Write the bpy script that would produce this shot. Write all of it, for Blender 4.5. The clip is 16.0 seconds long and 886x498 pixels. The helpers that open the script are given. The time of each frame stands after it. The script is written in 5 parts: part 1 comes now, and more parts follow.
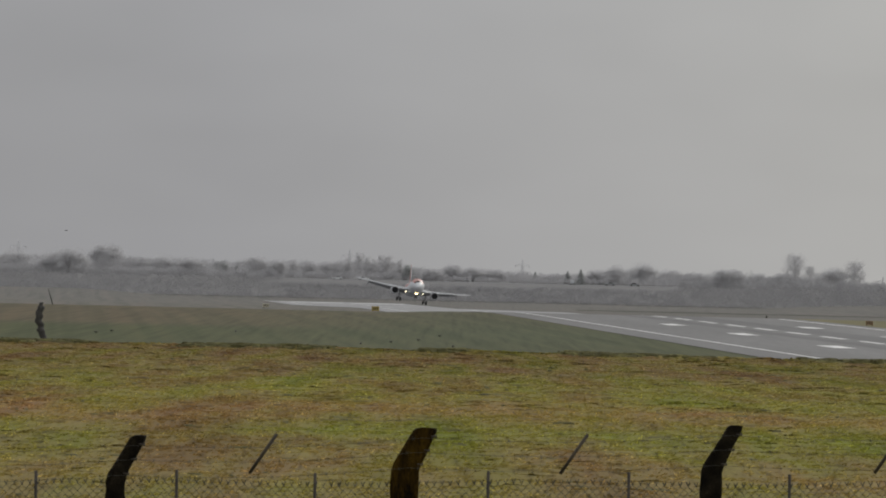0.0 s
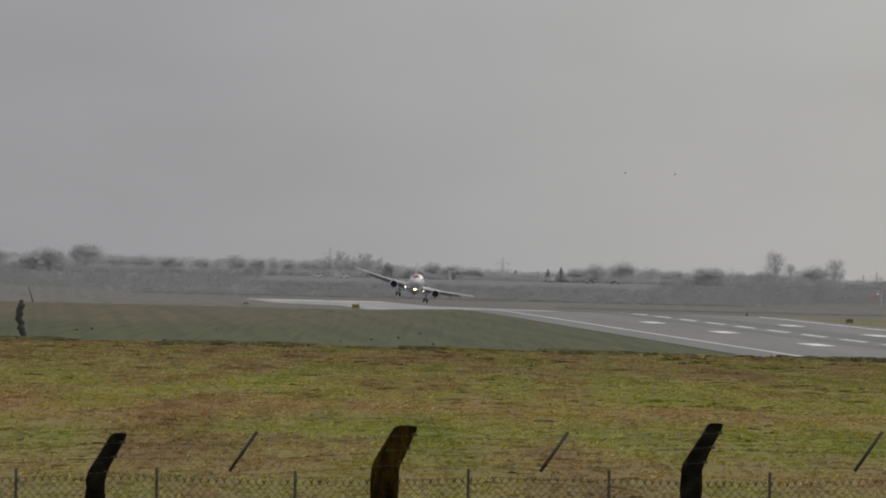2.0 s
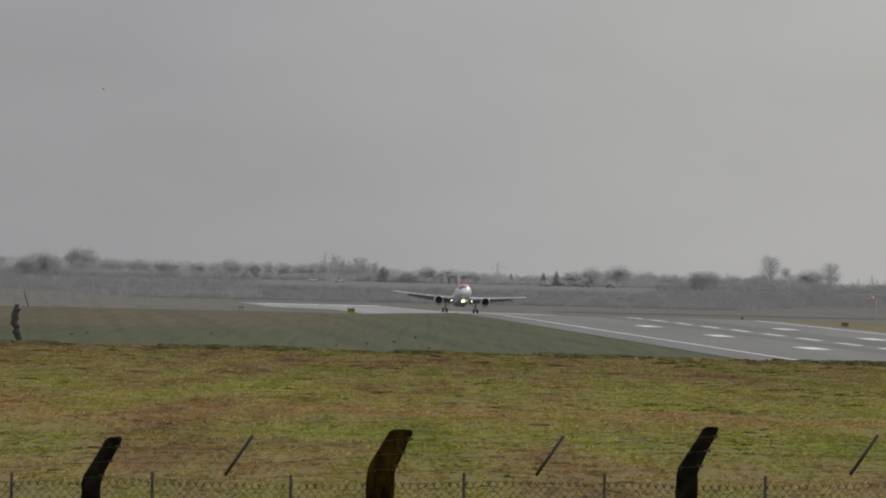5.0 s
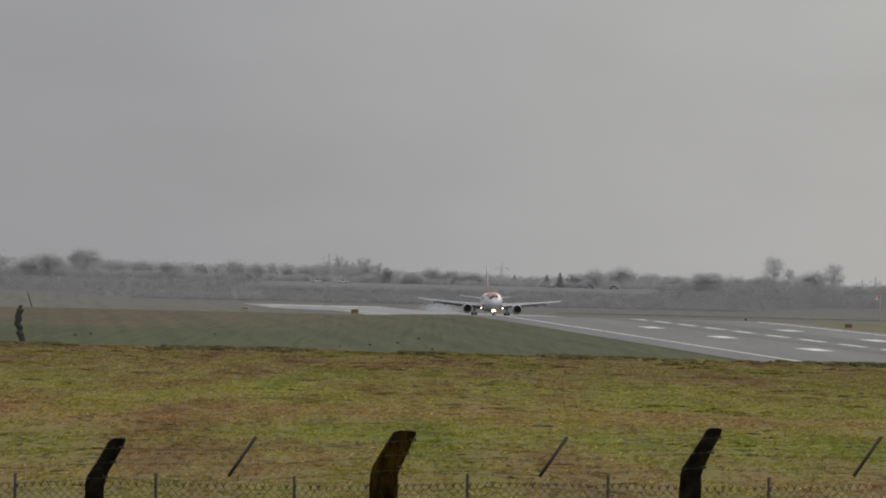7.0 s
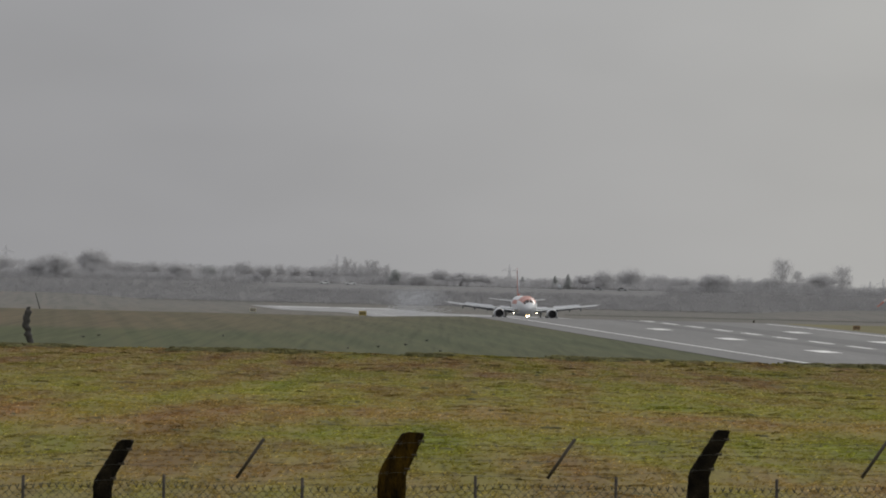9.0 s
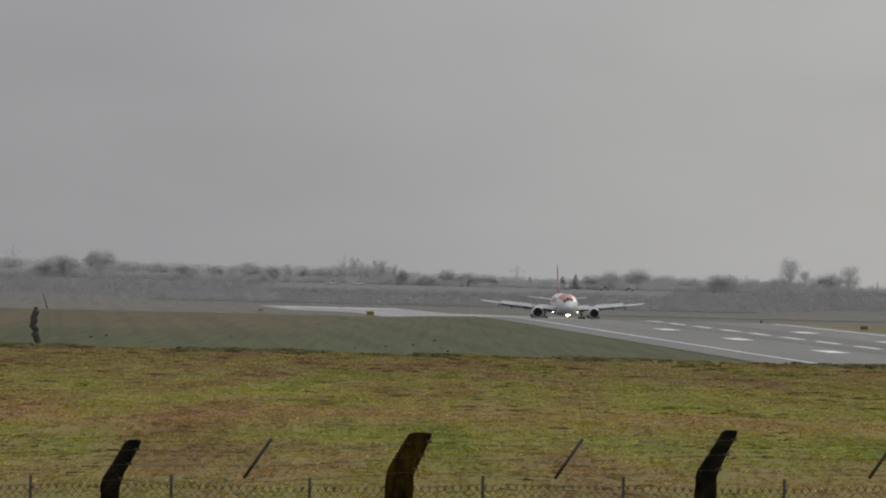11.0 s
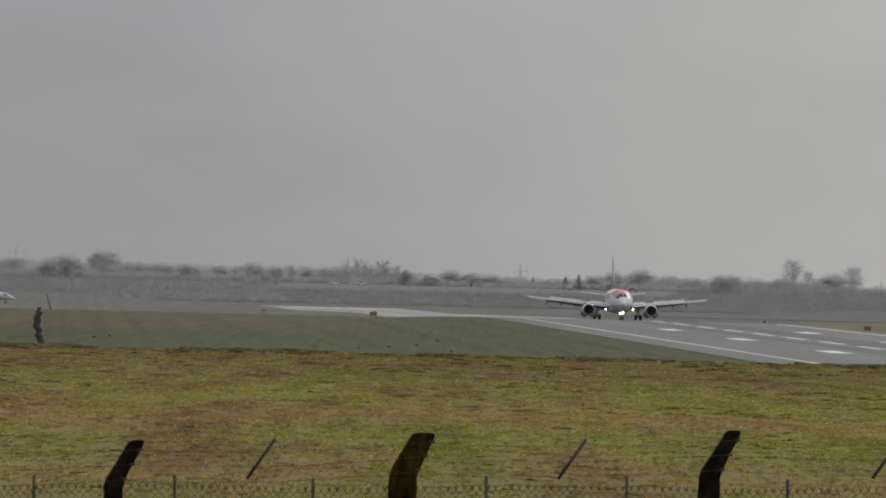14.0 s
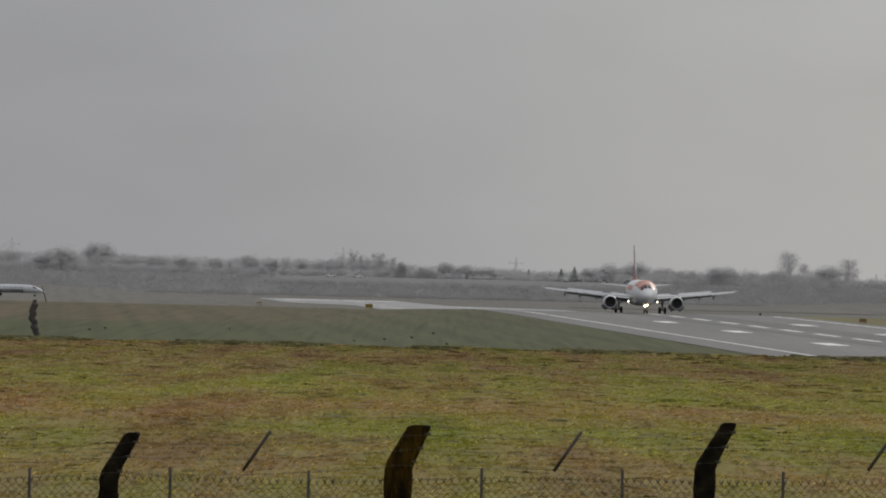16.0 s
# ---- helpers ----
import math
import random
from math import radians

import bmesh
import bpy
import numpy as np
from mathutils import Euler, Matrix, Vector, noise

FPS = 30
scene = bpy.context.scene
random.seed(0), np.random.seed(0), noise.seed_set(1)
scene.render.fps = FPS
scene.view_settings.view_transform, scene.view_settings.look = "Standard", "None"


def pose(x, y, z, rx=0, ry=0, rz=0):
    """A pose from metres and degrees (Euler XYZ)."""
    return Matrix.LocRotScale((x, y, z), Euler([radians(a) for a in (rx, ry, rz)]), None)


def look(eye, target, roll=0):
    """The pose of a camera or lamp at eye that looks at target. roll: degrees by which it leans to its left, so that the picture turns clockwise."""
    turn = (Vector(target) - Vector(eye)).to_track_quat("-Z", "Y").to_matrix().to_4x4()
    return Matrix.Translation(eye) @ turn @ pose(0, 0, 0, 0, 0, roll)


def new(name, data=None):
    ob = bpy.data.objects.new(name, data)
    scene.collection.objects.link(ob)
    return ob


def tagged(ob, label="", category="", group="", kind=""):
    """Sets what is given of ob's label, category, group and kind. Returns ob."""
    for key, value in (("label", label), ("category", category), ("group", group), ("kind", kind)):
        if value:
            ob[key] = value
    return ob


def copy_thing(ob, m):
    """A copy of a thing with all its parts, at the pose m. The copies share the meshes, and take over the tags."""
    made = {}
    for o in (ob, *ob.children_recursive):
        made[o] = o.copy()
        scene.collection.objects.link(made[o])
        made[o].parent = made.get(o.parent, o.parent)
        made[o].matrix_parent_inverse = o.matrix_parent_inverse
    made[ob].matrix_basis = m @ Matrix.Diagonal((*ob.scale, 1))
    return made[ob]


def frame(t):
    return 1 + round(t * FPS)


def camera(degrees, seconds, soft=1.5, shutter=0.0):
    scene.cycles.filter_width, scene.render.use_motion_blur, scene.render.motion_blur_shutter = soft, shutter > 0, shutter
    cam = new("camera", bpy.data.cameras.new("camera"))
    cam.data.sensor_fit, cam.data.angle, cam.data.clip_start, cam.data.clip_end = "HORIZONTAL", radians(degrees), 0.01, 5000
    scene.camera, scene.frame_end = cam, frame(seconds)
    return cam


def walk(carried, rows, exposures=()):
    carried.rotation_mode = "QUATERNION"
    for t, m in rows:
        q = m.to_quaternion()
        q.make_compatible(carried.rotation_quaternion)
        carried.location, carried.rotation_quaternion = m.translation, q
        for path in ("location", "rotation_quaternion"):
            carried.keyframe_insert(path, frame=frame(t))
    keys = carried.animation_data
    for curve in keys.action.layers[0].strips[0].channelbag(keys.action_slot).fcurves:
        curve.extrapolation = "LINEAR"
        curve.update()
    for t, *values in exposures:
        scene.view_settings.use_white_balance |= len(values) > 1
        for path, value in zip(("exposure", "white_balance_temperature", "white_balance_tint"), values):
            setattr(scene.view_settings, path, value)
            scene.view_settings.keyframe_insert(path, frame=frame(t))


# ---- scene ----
EYE = 9.0
cam = camera(6.677, 16.0, soft=1.9)
# a long lens on a tripod in gusty wind: the camera stands still and only shivers
walk(cam, [
    (0, pose(0, 0, EYE, 90.0648, -1.330, 0.0270)),
    (0.5, pose(0, 0, EYE, 90.0463, -1.309, 0.0027)),
    (1, pose(0, 0, EYE, 90.0465, -1.326, -0.0420)),
    (1.5, pose(0, 0, EYE, 90.0481, -1.341, -0.0796)),
    (2, pose(0, 0, EYE, 90.0515, -1.351, -0.1214)),
    (2.5, pose(0, 0, EYE, 90.0574, -1.353, -0.1648)),
    (3, pose(0, 0, EYE, 90.0472, -1.291, -0.1878)),
    (3.5, pose(0, 0, EYE, 90.0564, -1.291, -0.1862)),
    (4, pose(0, 0, EYE, 90.0786, -1.301, -0.1751)),
    (6.5, pose(0, 0, EYE, 90.0846, -1.303, -0.1332)),
    (7, pose(0, 0, EYE, 90.0900, -1.331, -0.1294)),
    (7.5, pose(0, 0, EYE, 90.0864, -1.298, -0.1135)),
    (8, pose(0, 0, EYE, 90.0934, -1.311, -0.0899)),
    (8.5, pose(0, 0, EYE, 90.1035, -1.344, -0.0854)),
    (9, pose(0, 0, EYE, 90.1019, -1.350, -0.0690)),
    (11.5, pose(0, 0, EYE, 90.1014, -1.350, -0.0060)),
    (12, pose(0, 0, EYE, 90.1100, -1.343, -0.0014)),
    (12.5, pose(0, 0, EYE, 90.1338, -1.326, -0.0018)),
    (13, pose(0, 0, EYE, 90.1222, -1.342, 0.0050)),
    (13.5, pose(0, 0, EYE, 90.1027, -1.345, 0.0244)),
    (14, pose(0, 0, EYE, 90.1031, -1.350, 0.0124)),
    (14.5, pose(0, 0, EYE, 90.1090, -1.351, -0.0056)),
    (15, pose(0, 0, EYE, 90.0835, -1.357, -0.0150)),
    (15.5, pose(0, 0, EYE, 90.0442, -1.349, -0.0269)),
    (16, pose(0, 0, EYE, 90.0458, -1.345, -0.0208)),
], exposures=[(0, 0.0), (16, 0.0)])

# ---- sky and sun: flat overcast ----
world = bpy.data.worlds.new("overcast_sky")
scene.world = world
world.use_nodes = True
wn, wl = world.node_tree.nodes, world.node_tree.links
wn.clear()
w_out = wn.new("ShaderNodeOutputWorld")
w_bg = wn.new("ShaderNodeBackground")
sky = wn.new("ShaderNodeTexSky")
sky.sky_type = "NISHITA"
sky.sun_disc = False
sky.sun_elevation, sky.sun_rotation = radians(32), radians(30)
sky_dim = wn.new("ShaderNodeMixRGB")
sky_dim.blend_type = "MULTIPLY"
sky_dim.inputs[0].default_value = 1
sky_dim.inputs[2].default_value = (0.06, 0.06, 0.06, 1)
wl.new(sky.outputs[0], sky_dim.inputs[1])
coord = wn.new("ShaderNodeTexCoord")
sep = wn.new("ShaderNodeSeparateXYZ")
wl.new(coord.outputs["Generated"], sep.inputs[0])
grad = wn.new("ShaderNodeMapRange")          # brighter towards the zenith
grad.inputs[1].default_value, grad.inputs[2].default_value = 0.0, 1.0
grad.inputs[3].default_value, grad.inputs[4].default_value = 0.39, 1.03
wl.new(sep.outputs[2], grad.inputs[0])
side = wn.new("ShaderNodeMapRange")          # a shade brighter to the right
side.inputs[1].default_value, side.inputs[2].default_value = -0.075, 0.075
side.inputs[3].default_value, side.inputs[4].default_value = 0.77, 1.05
wl.new(sep.outputs[0], side.inputs[0])
clouds = wn.new("ShaderNodeTexNoise")
clouds.inputs["Scale"].default_value, clouds.inputs["Detail"].default_value = 14, 3
stretch = wn.new("ShaderNodeMapping")
stretch.inputs["Scale"].default_value = (1, 1, 2.6)
wl.new(coord.outputs["Generated"], stretch.inputs[0])
wl.new(stretch.outputs[0], clouds.inputs["Vector"])
soft_clouds = wn.new("ShaderNodeMapRange")
soft_clouds.inputs[1].default_value, soft_clouds.inputs[2].default_value = 0.3, 0.7
soft_clouds.inputs[3].default_value, soft_clouds.inputs[4].default_value = 0.93, 1.07
wl.new(clouds.outputs[0], soft_clouds.inputs[0])


def times(a, b):
    n = wn.new("ShaderNodeMath")
    n.operation = "MULTIPLY"
    wl.new(a, n.inputs[0])
    wl.new(b, n.inputs[1])
    return n.outputs[0]


lum = times(times(grad.outputs[0], side.outputs[0]), soft_clouds.outputs[0])
tint = wn.new("ShaderNodeMixRGB")
tint.blend_type = "MULTIPLY"
tint.inputs[0].default_value = 1
hue = wn.new("ShaderNodeMixRGB")            # cooler on one side, warmer on the other
hue.inputs[1].default_value, hue.inputs[2].default_value = (0.975, 0.985, 1.028, 1), (1.0, 1.0, 0.98, 1)
warm = wn.new("ShaderNodeMapRange")
warm.inputs[1].default_value, warm.inputs[2].default_value = -0.03, 0.065
wl.new(sep.outputs[0], warm.inputs[0])
wl.new(warm.outputs[0], hue.inputs[0])
wl.new(hue.outputs[0], tint.inputs[1])
wl.new(lum, tint.inputs[2])
cover = wn.new("ShaderNodeMixRGB")
cover.inputs[0].default_value = 0.97
wl.new(sky_dim.outputs[0], cover.inputs[1])
wl.new(tint.outputs[0], cover.inputs[2])
wl.new(cover.outputs[0], w_bg.inputs[0])
wl.new(w_bg.outputs[0], w_out.inputs[0])

sun = new("sun", bpy.data.lights.new("sun", "SUN"))
sun.data.energy, sun.data.angle, sun.data.color = 1.06, radians(25), (1.0, 0.96, 0.9)
sun.matrix_world = look((0, 0, 100), (-42, -73, 100 - 53))


# ---- materials ----
def ramp(nodes, stops):
    r = nodes.new("ShaderNodeValToRGB")
    r.color_ramp.elements[0].position, r.color_ramp.elements[0].color = stops[0][0], (*stops[0][1], 1)
    r.color_ramp.elements[1].position, r.color_ramp.elements[1].color = stops[-1][0], (*stops[-1][1], 1)
    for p, c in stops[1:-1]:
        e = r.color_ramp.elements.new(p)
        e.color = (*c, 1)
    return r


def surface(name, stops, scale=5.0, stretch=(1, 1, 1), rough=0.8, metal=0.0, bump=0.0, fine=8.0, specular=0.5, fleck=0.25, per_piece=0.0, thin=0.0):
    """Two scales of noise over a colour ramp, with fine relief."""
    m = bpy.data.materials.new(name)
    m.use_nodes = True
    n, l = m.node_tree.nodes, m.node_tree.links
    b = n["Principled BSDF"]
    b.inputs["Roughness"].default_value, b.inputs["Metallic"].default_value = rough, metal
    b.inputs["Specular IOR Level"].default_value = specular
    tc = n.new("ShaderNodeTexCoord")
    mp = n.new("ShaderNodeMapping")
    mp.inputs["Scale"].default_value = stretch
    l.new(tc.outputs["Object"], mp.inputs[0])
    a = n.new("ShaderNodeTexNoise")
    a.inputs["Scale"].default_value, a.inputs["Detail"].default_value = scale, 5
    f = n.new("ShaderNodeTexNoise")
    f.inputs["Scale"].default_value, f.inputs["Detail"].default_value = scale * fine, 3
    l.new(mp.outputs[0], a.inputs["Vector"])
    l.new(mp.outputs[0], f.inputs["Vector"])
    mix = n.new("ShaderNodeMix")
    mix.inputs[0].default_value = fleck
    l.new(a.outputs[0], mix.inputs[2])
    l.new(f.outputs[0], mix.inputs[3])
    value = mix.outputs[0]
    if per_piece:
        info = n.new("ShaderNodeNewGeometry")
        add = n.new("ShaderNodeMath")
        add.operation = "MULTIPLY_ADD"
        add.inputs[1].default_value = per_piece
        l.new(info.outputs["Random Per Island"], add.inputs[0])
        l.new(value, add.inputs[2])
        value = add.outputs[0]
    r = ramp(n, stops)
    l.new(value, r.inputs[0])
    l.new(r.outputs[0], b.inputs["Base Color"])
    if bump:
        bp = n.new("ShaderNodeBump")
        bp.inputs["Strength"].default_value = bump
        bp.inputs["Distance"].default_value = 0.02
        l.new(f.outputs[0], bp.inputs["Height"])
        l.new(bp.outputs[0], b.inputs["Normal"])
    if thin:  # thin growth lets light through
        tl = n.new("ShaderNodeBsdfTranslucent")
        l.new(r.outputs[0], tl.inputs["Color"])
        both = n.new("ShaderNodeMixShader")
        both.inputs[0].default_value = thin
        l.new(b.outputs[0], both.inputs[1])
        l.new(tl.outputs[0], both.inputs[2])
        l.new(both.outputs[0], n["Material Output"].inputs["Surface"])
    return m


def glow(name, colour, strength):
    m = bpy.data.materials.new(name)
    m.use_nodes = True
    b = m.node_tree.nodes["Principled BSDF"]
    b.inputs["Base Color"].default_value = (*colour, 1)
    b.inputs["Emission Color"].default_value = (*colour, 1)
    b.inputs["Emission Strength"].default_value = strength
    return m


def noise_at(n, l, tc, scale, stretch, detail=5, turn=0.0):
    mp = n.new("ShaderNodeMapping")
    mp.inputs["Scale"].default_value = stretch
    rot = n.new("ShaderNodeMapping")
    rot.inputs["Rotation"].default_value = (0, 0, radians(turn))
    t = n.new("ShaderNodeTexNoise")
    t.inputs["Scale"].default_value, t.inputs["Detail"].default_value = scale, detail
    t.inputs["Roughness"].default_value = 0.6
    l.new(tc.outputs["Object"], rot.inputs[0])
    l.new(rot.outputs[0], mp.inputs[0])
    l.new(mp.outputs[0], t.inputs["Vector"])
    return t.outputs[0]


def multiply(n, l, a, b):
    m = n.new("ShaderNodeMixRGB")
    m.blend_type, m.inputs[0].default_value = "MULTIPLY", 1
    l.new(a, m.inputs[1])
    l.new(b, m.inputs[2])
    return m.outputs[0]


def field_colour(n, l, tc):
    """Patches of moss green, straw and reddish bare earth, with a finer mottling."""
    sep = n.new("ShaderNodeSeparateXYZ")
    l.new(tc.outputs["Object"], sep.inputs[0])
    # the turf is barer and redder towards -x, mossier towards +x; the browner side also paints the lens's edge
    # darkening
    lean = n.new("ShaderNodeMapRange")
    lean.inputs[1].default_value, lean.inputs[2].default_value = -22, 22
    lean.inputs[3].default_value, lean.inputs[4].default_value = -0.04, 0.03
    l.new(sep.outputs[0], lean.inputs[0])
    where = n.new("ShaderNodeMath")
    l.new(lean.outputs[0], where.inputs[0])
    l.new(noise_at(n, l, tc, 0.30, (1, 0.060, 1), 4), where.inputs[1])
    patches = ramp(n, [(0.28, (0.112, 0.070, 0.034)), (0.37, (0.166, 0.116, 0.056)), (0.45, (0.186, 0.148, 0.066)), (0.52, (0.184, 0.158, 0.058)),
                       (0.60, (0.160, 0.150, 0.042)), (0.68, (0.134, 0.138, 0.032)), (0.78, (0.196, 0.176, 0.076))])
    l.new(where.outputs[0], patches.inputs[0])
    mottle = ramp(n, [(0.30, (0.72, 0.70, 0.68)), (0.42, (0.92, 0.91, 0.90)), (0.55, (1.0, 1.0, 0.98)), (0.74, (1.14, 1.13, 1.10))])
    l.new(noise_at(n, l, tc, 0.8, (1, 0.045, 1), 5), mottle.inputs[0])
    # broad bands across the field: drier towards the brow, mossier in the middle
    wob = n.new("ShaderNodeMath")
    wob.operation = "MULTIPLY_ADD"
    wob.inputs[1].default_value = 90
    l.new(noise_at(n, l, tc, 0.10, (1, 0.12, 1), 4), wob.inputs[0])
    l.new(sep.outputs[1], wob.inputs[2])
    span = n.new("ShaderNodeMapRange")
    span.inputs[1].default_value, span.inputs[2].default_value = 160, 560
    l.new(wob.outputs[0], span.inputs[0])
    bands = ramp(n, [(0.0, (0.92, 0.99, 0.70)), (0.11, (0.98, 0.92, 0.82)), (0.21, (0.90, 1.01, 0.66)), (0.31, (1.10, 0.93, 0.92)), (0.38, (0.99, 1.02, 0.78)),
                     (0.45, (0.96, 1.05, 0.70)), (0.52, (0.94, 0.97, 0.80)), (0.62, (0.86, 0.82, 0.80)), (0.90, (0.80, 0.76, 0.72)), (1.0, (0.74, 0.79, 0.60))])
    l.new(span.outputs[0], bands.inputs[0])
    grain = ramp(n, [(0.32, (0.50, 0.49, 0.45)), (0.46, (0.96, 0.96, 0.94)), (0.62, (1.06, 1.06, 1.03)), (0.76, (1.35, 1.35, 1.3))])
    l.new(noise_at(n, l, tc, 7.0, (1, 0.055, 1), 6), grain.inputs[0])
    fine = multiply(n, l, mottle.outputs[0], grain.outputs[0])
    return multiply(n, l, multiply(n, l, patches.outputs[0], fine), bands.outputs[0])


def blade_material():
    m = bpy.data.materials.new("grass_blades")
    m.use_nodes = True
    n, l = m.node_tree.nodes, m.node_tree.links
    b = n["Principled BSDF"]
    b.inputs["Roughness"].default_value, b.inputs["Specular IOR Level"].default_value = 0.9, 0.15
    tc = n.new("ShaderNodeTexCoord")
    info = n.new("ShaderNodeNewGeometry")
    # gain offsets the dim upright faces; the brightest few blades are painted glints
    vary = ramp(n, [(0.0, (1.45, 1.42, 1.32)), (0.6, (1.72, 1.70, 1.56)), (0.90, (2.0, 1.96, 1.85)), (0.94, (3.0, 2.95, 2.8)), (1.0, (4.2, 4.1, 3.9))])
    l.new(info.outputs["Random Per Island"], vary.inputs[0])
    shade = multiply(n, l, field_colour(n, l, tc), vary.outputs[0])
    l.new(shade, b.inputs["Base Color"])
    through_light = n.new("ShaderNodeBsdfTranslucent")
    l.new(shade, through_light.inputs["Color"])
    both = n.new("ShaderNodeMixShader")
    both.inputs[0].default_value = 0.45
    l.new(b.outputs[0], both.inputs[1])
    l.new(through_light.outputs[0], both.inputs[2])
    l.new(both.outputs[0], n["Material Output"].inputs["Surface"])
    return m


def turf_material():
    m = bpy.data.materials.new("mossy_turf")
    m.use_nodes = True
    n, l = m.node_tree.nodes, m.node_tree.links
    b = n["Principled BSDF"]
    b.inputs["Roughness"].default_value, b.inputs["Specular IOR Level"].default_value = 0.95, 0.08
    tc = n.new("ShaderNodeTexCoord")
    info = n.new("ShaderNodeNewGeometry")
    vary = ramp(n, [(0.0, (0.55, 0.52, 0.46)), (0.4, (0.88, 0.86, 0.82)), (1.0, (1.25, 1.25, 1.16))])
    l.new(info.outputs["Random Per Island"], vary.inputs[0])
    l.new(multiply(n, l, field_colour(n, l, tc), vary.outputs[0]), b.inputs["Base Color"])
    return m


LANE = -2.78  # the runway's heading, in degrees


def ground_material():
    """Winter grass: tussocky olive and straw turf near by, mown strips of green and brown by the runway, far grass
    greyed for haze.
    """
    m = bpy.data.materials.new("winter_grass")
    m.use_nodes = True
    n, l = m.node_tree.nodes, m.node_tree.links
    b = n["Principled BSDF"]
    b.inputs["Roughness"].default_value = 0.95
    b.inputs["Specular IOR Level"].default_value = 0.08
    tc = n.new("ShaderNodeTexCoord")
    near = field_colour(n, l, tc)
    # strips beside the runway, by their distance from the field's edge
    sep = n.new("ShaderNodeSeparateXYZ")
    l.new(tc.outputs["Object"], sep.inputs[0])
    wob = n.new("ShaderNodeMath")
    wob.operation = "MULTIPLY_ADD"
    wob.inputs[1].default_value = 24
    l.new(noise_at(n, l, tc, 0.12, (1, 0.05, 1), 6), wob.inputs[0])
    l.new(sep.outputs[1], wob.inputs[2])
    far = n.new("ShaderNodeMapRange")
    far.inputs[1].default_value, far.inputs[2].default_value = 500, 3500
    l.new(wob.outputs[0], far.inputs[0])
    # the last two stops paint distance haze as grey grass
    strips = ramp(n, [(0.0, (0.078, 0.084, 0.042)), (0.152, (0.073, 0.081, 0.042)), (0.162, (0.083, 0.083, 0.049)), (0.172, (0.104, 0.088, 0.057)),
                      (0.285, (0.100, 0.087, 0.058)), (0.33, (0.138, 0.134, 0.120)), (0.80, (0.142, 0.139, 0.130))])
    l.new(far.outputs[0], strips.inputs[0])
    # the brown strip lies on one side only; by the runway the grass stays olive, then takes the same haze grey
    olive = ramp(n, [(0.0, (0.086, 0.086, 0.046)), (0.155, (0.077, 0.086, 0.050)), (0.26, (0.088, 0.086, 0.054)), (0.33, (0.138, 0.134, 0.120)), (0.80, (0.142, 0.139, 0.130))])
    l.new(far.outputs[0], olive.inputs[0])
    beside = n.new("ShaderNodeMapRange")
    beside.inputs[1].default_value, beside.inputs[2].default_value = -45, 0
    l.new(sep.outputs[0], beside.inputs[0])
    strip_mix = n.new("ShaderNodeMixRGB")
    l.new(beside.outputs[0], strip_mix.inputs[0])
    l.new(strips.outputs[0], strip_mix.inputs[1])
    l.new(olive.outputs[0], strip_mix.inputs[2])
    mott = ramp(n, [(0.30, (0.76, 0.76, 0.76)), (0.45, (0.95, 0.95, 0.95)), (0.70, (1.18, 1.15, 1.10))])
    l.new(noise_at(n, l, tc, 1.1, (1, 0.012, 1), 8), mott.inputs[0])
    # mown lanes that run along with the runway
    lanes = ramp(n, [(0.36, (0.86, 0.88, 0.86)), (0.50, (0.98, 0.98, 0.98)), (0.62, (1.08, 1.03, 1.02))])
    l.new(noise_at(n, l, tc, 0.34, (1, 0.004, 1), 2, LANE), lanes.inputs[0])
    away = multiply(n, l, multiply(n, l, strip_mix.outputs[0], mott.outputs[0]), lanes.outputs[0])
    which = n.new("ShaderNodeMapRange")
    which.inputs[1].default_value, which.inputs[2].default_value = 500, 540
    l.new(sep.outputs[1], which.inputs[0])
    out = n.new("ShaderNodeMixRGB")
    l.new(which.outputs[0], out.inputs[0])
    l.new(near, out.inputs[1])
    l.new(away, out.inputs[2])
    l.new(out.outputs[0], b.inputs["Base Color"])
    return m


GRASS = ground_material()
BLADES = blade_material()
TURF = turf_material()
DITCH = surface("dark_ditch_grass", [(0.3, (0.045, 0.044, 0.036)), (0.7, (0.075, 0.072, 0.058))], scale=0.2, rough=0.95, specular=0.1)
VERGE = surface("olive_verge_grass", [(0.3, (0.125, 0.112, 0.062)), (0.55, (0.155, 0.142, 0.080)), (0.75, (0.185, 0.165, 0.10))], scale=0.12, stretch=(1, 0.08, 1), rough=0.95, specular=0.08)
# the dark tones also carry the shade on the tussocks' steep sides
CLOD = surface("shade_dark_turf_clods", [(0.3, (0.030, 0.027, 0.012)), (0.6, (0.075, 0.070, 0.028)), (0.8, (0.15, 0.14, 0.055))], scale=2.5, rough=0.95, specular=0.1, per_piece=0.2)
ASPHALT = surface("wet_asphalt", [(0.3, (0.076, 0.075, 0.074)), (0.55, (0.106, 0.104, 0.103)), (0.75, (0.142, 0.140, 0.138))],
                  scale=0.12, stretch=(1, 0.05, 1), rough=0.62, specular=0.3, fine=12, fleck=0.4)
# paler base colour that paints the wet sheen of the far runway
SHEEN_PAVING = surface("painted_sheen_paving", [(0.3, (0.15, 0.15, 0.152)), (0.7, (0.22, 0.22, 0.222))], scale=0.1, stretch=(1, 0.05, 1), rough=0.5, specular=0.4)
RUBBER_MARK = surface("tyre_rubber_deposit", [(0.3, (0.066, 0.065, 0.066)), (0.7, (0.108, 0.107, 0.107))], scale=0.2, stretch=(3, 0.04, 1), rough=0.66, specular=0.24)
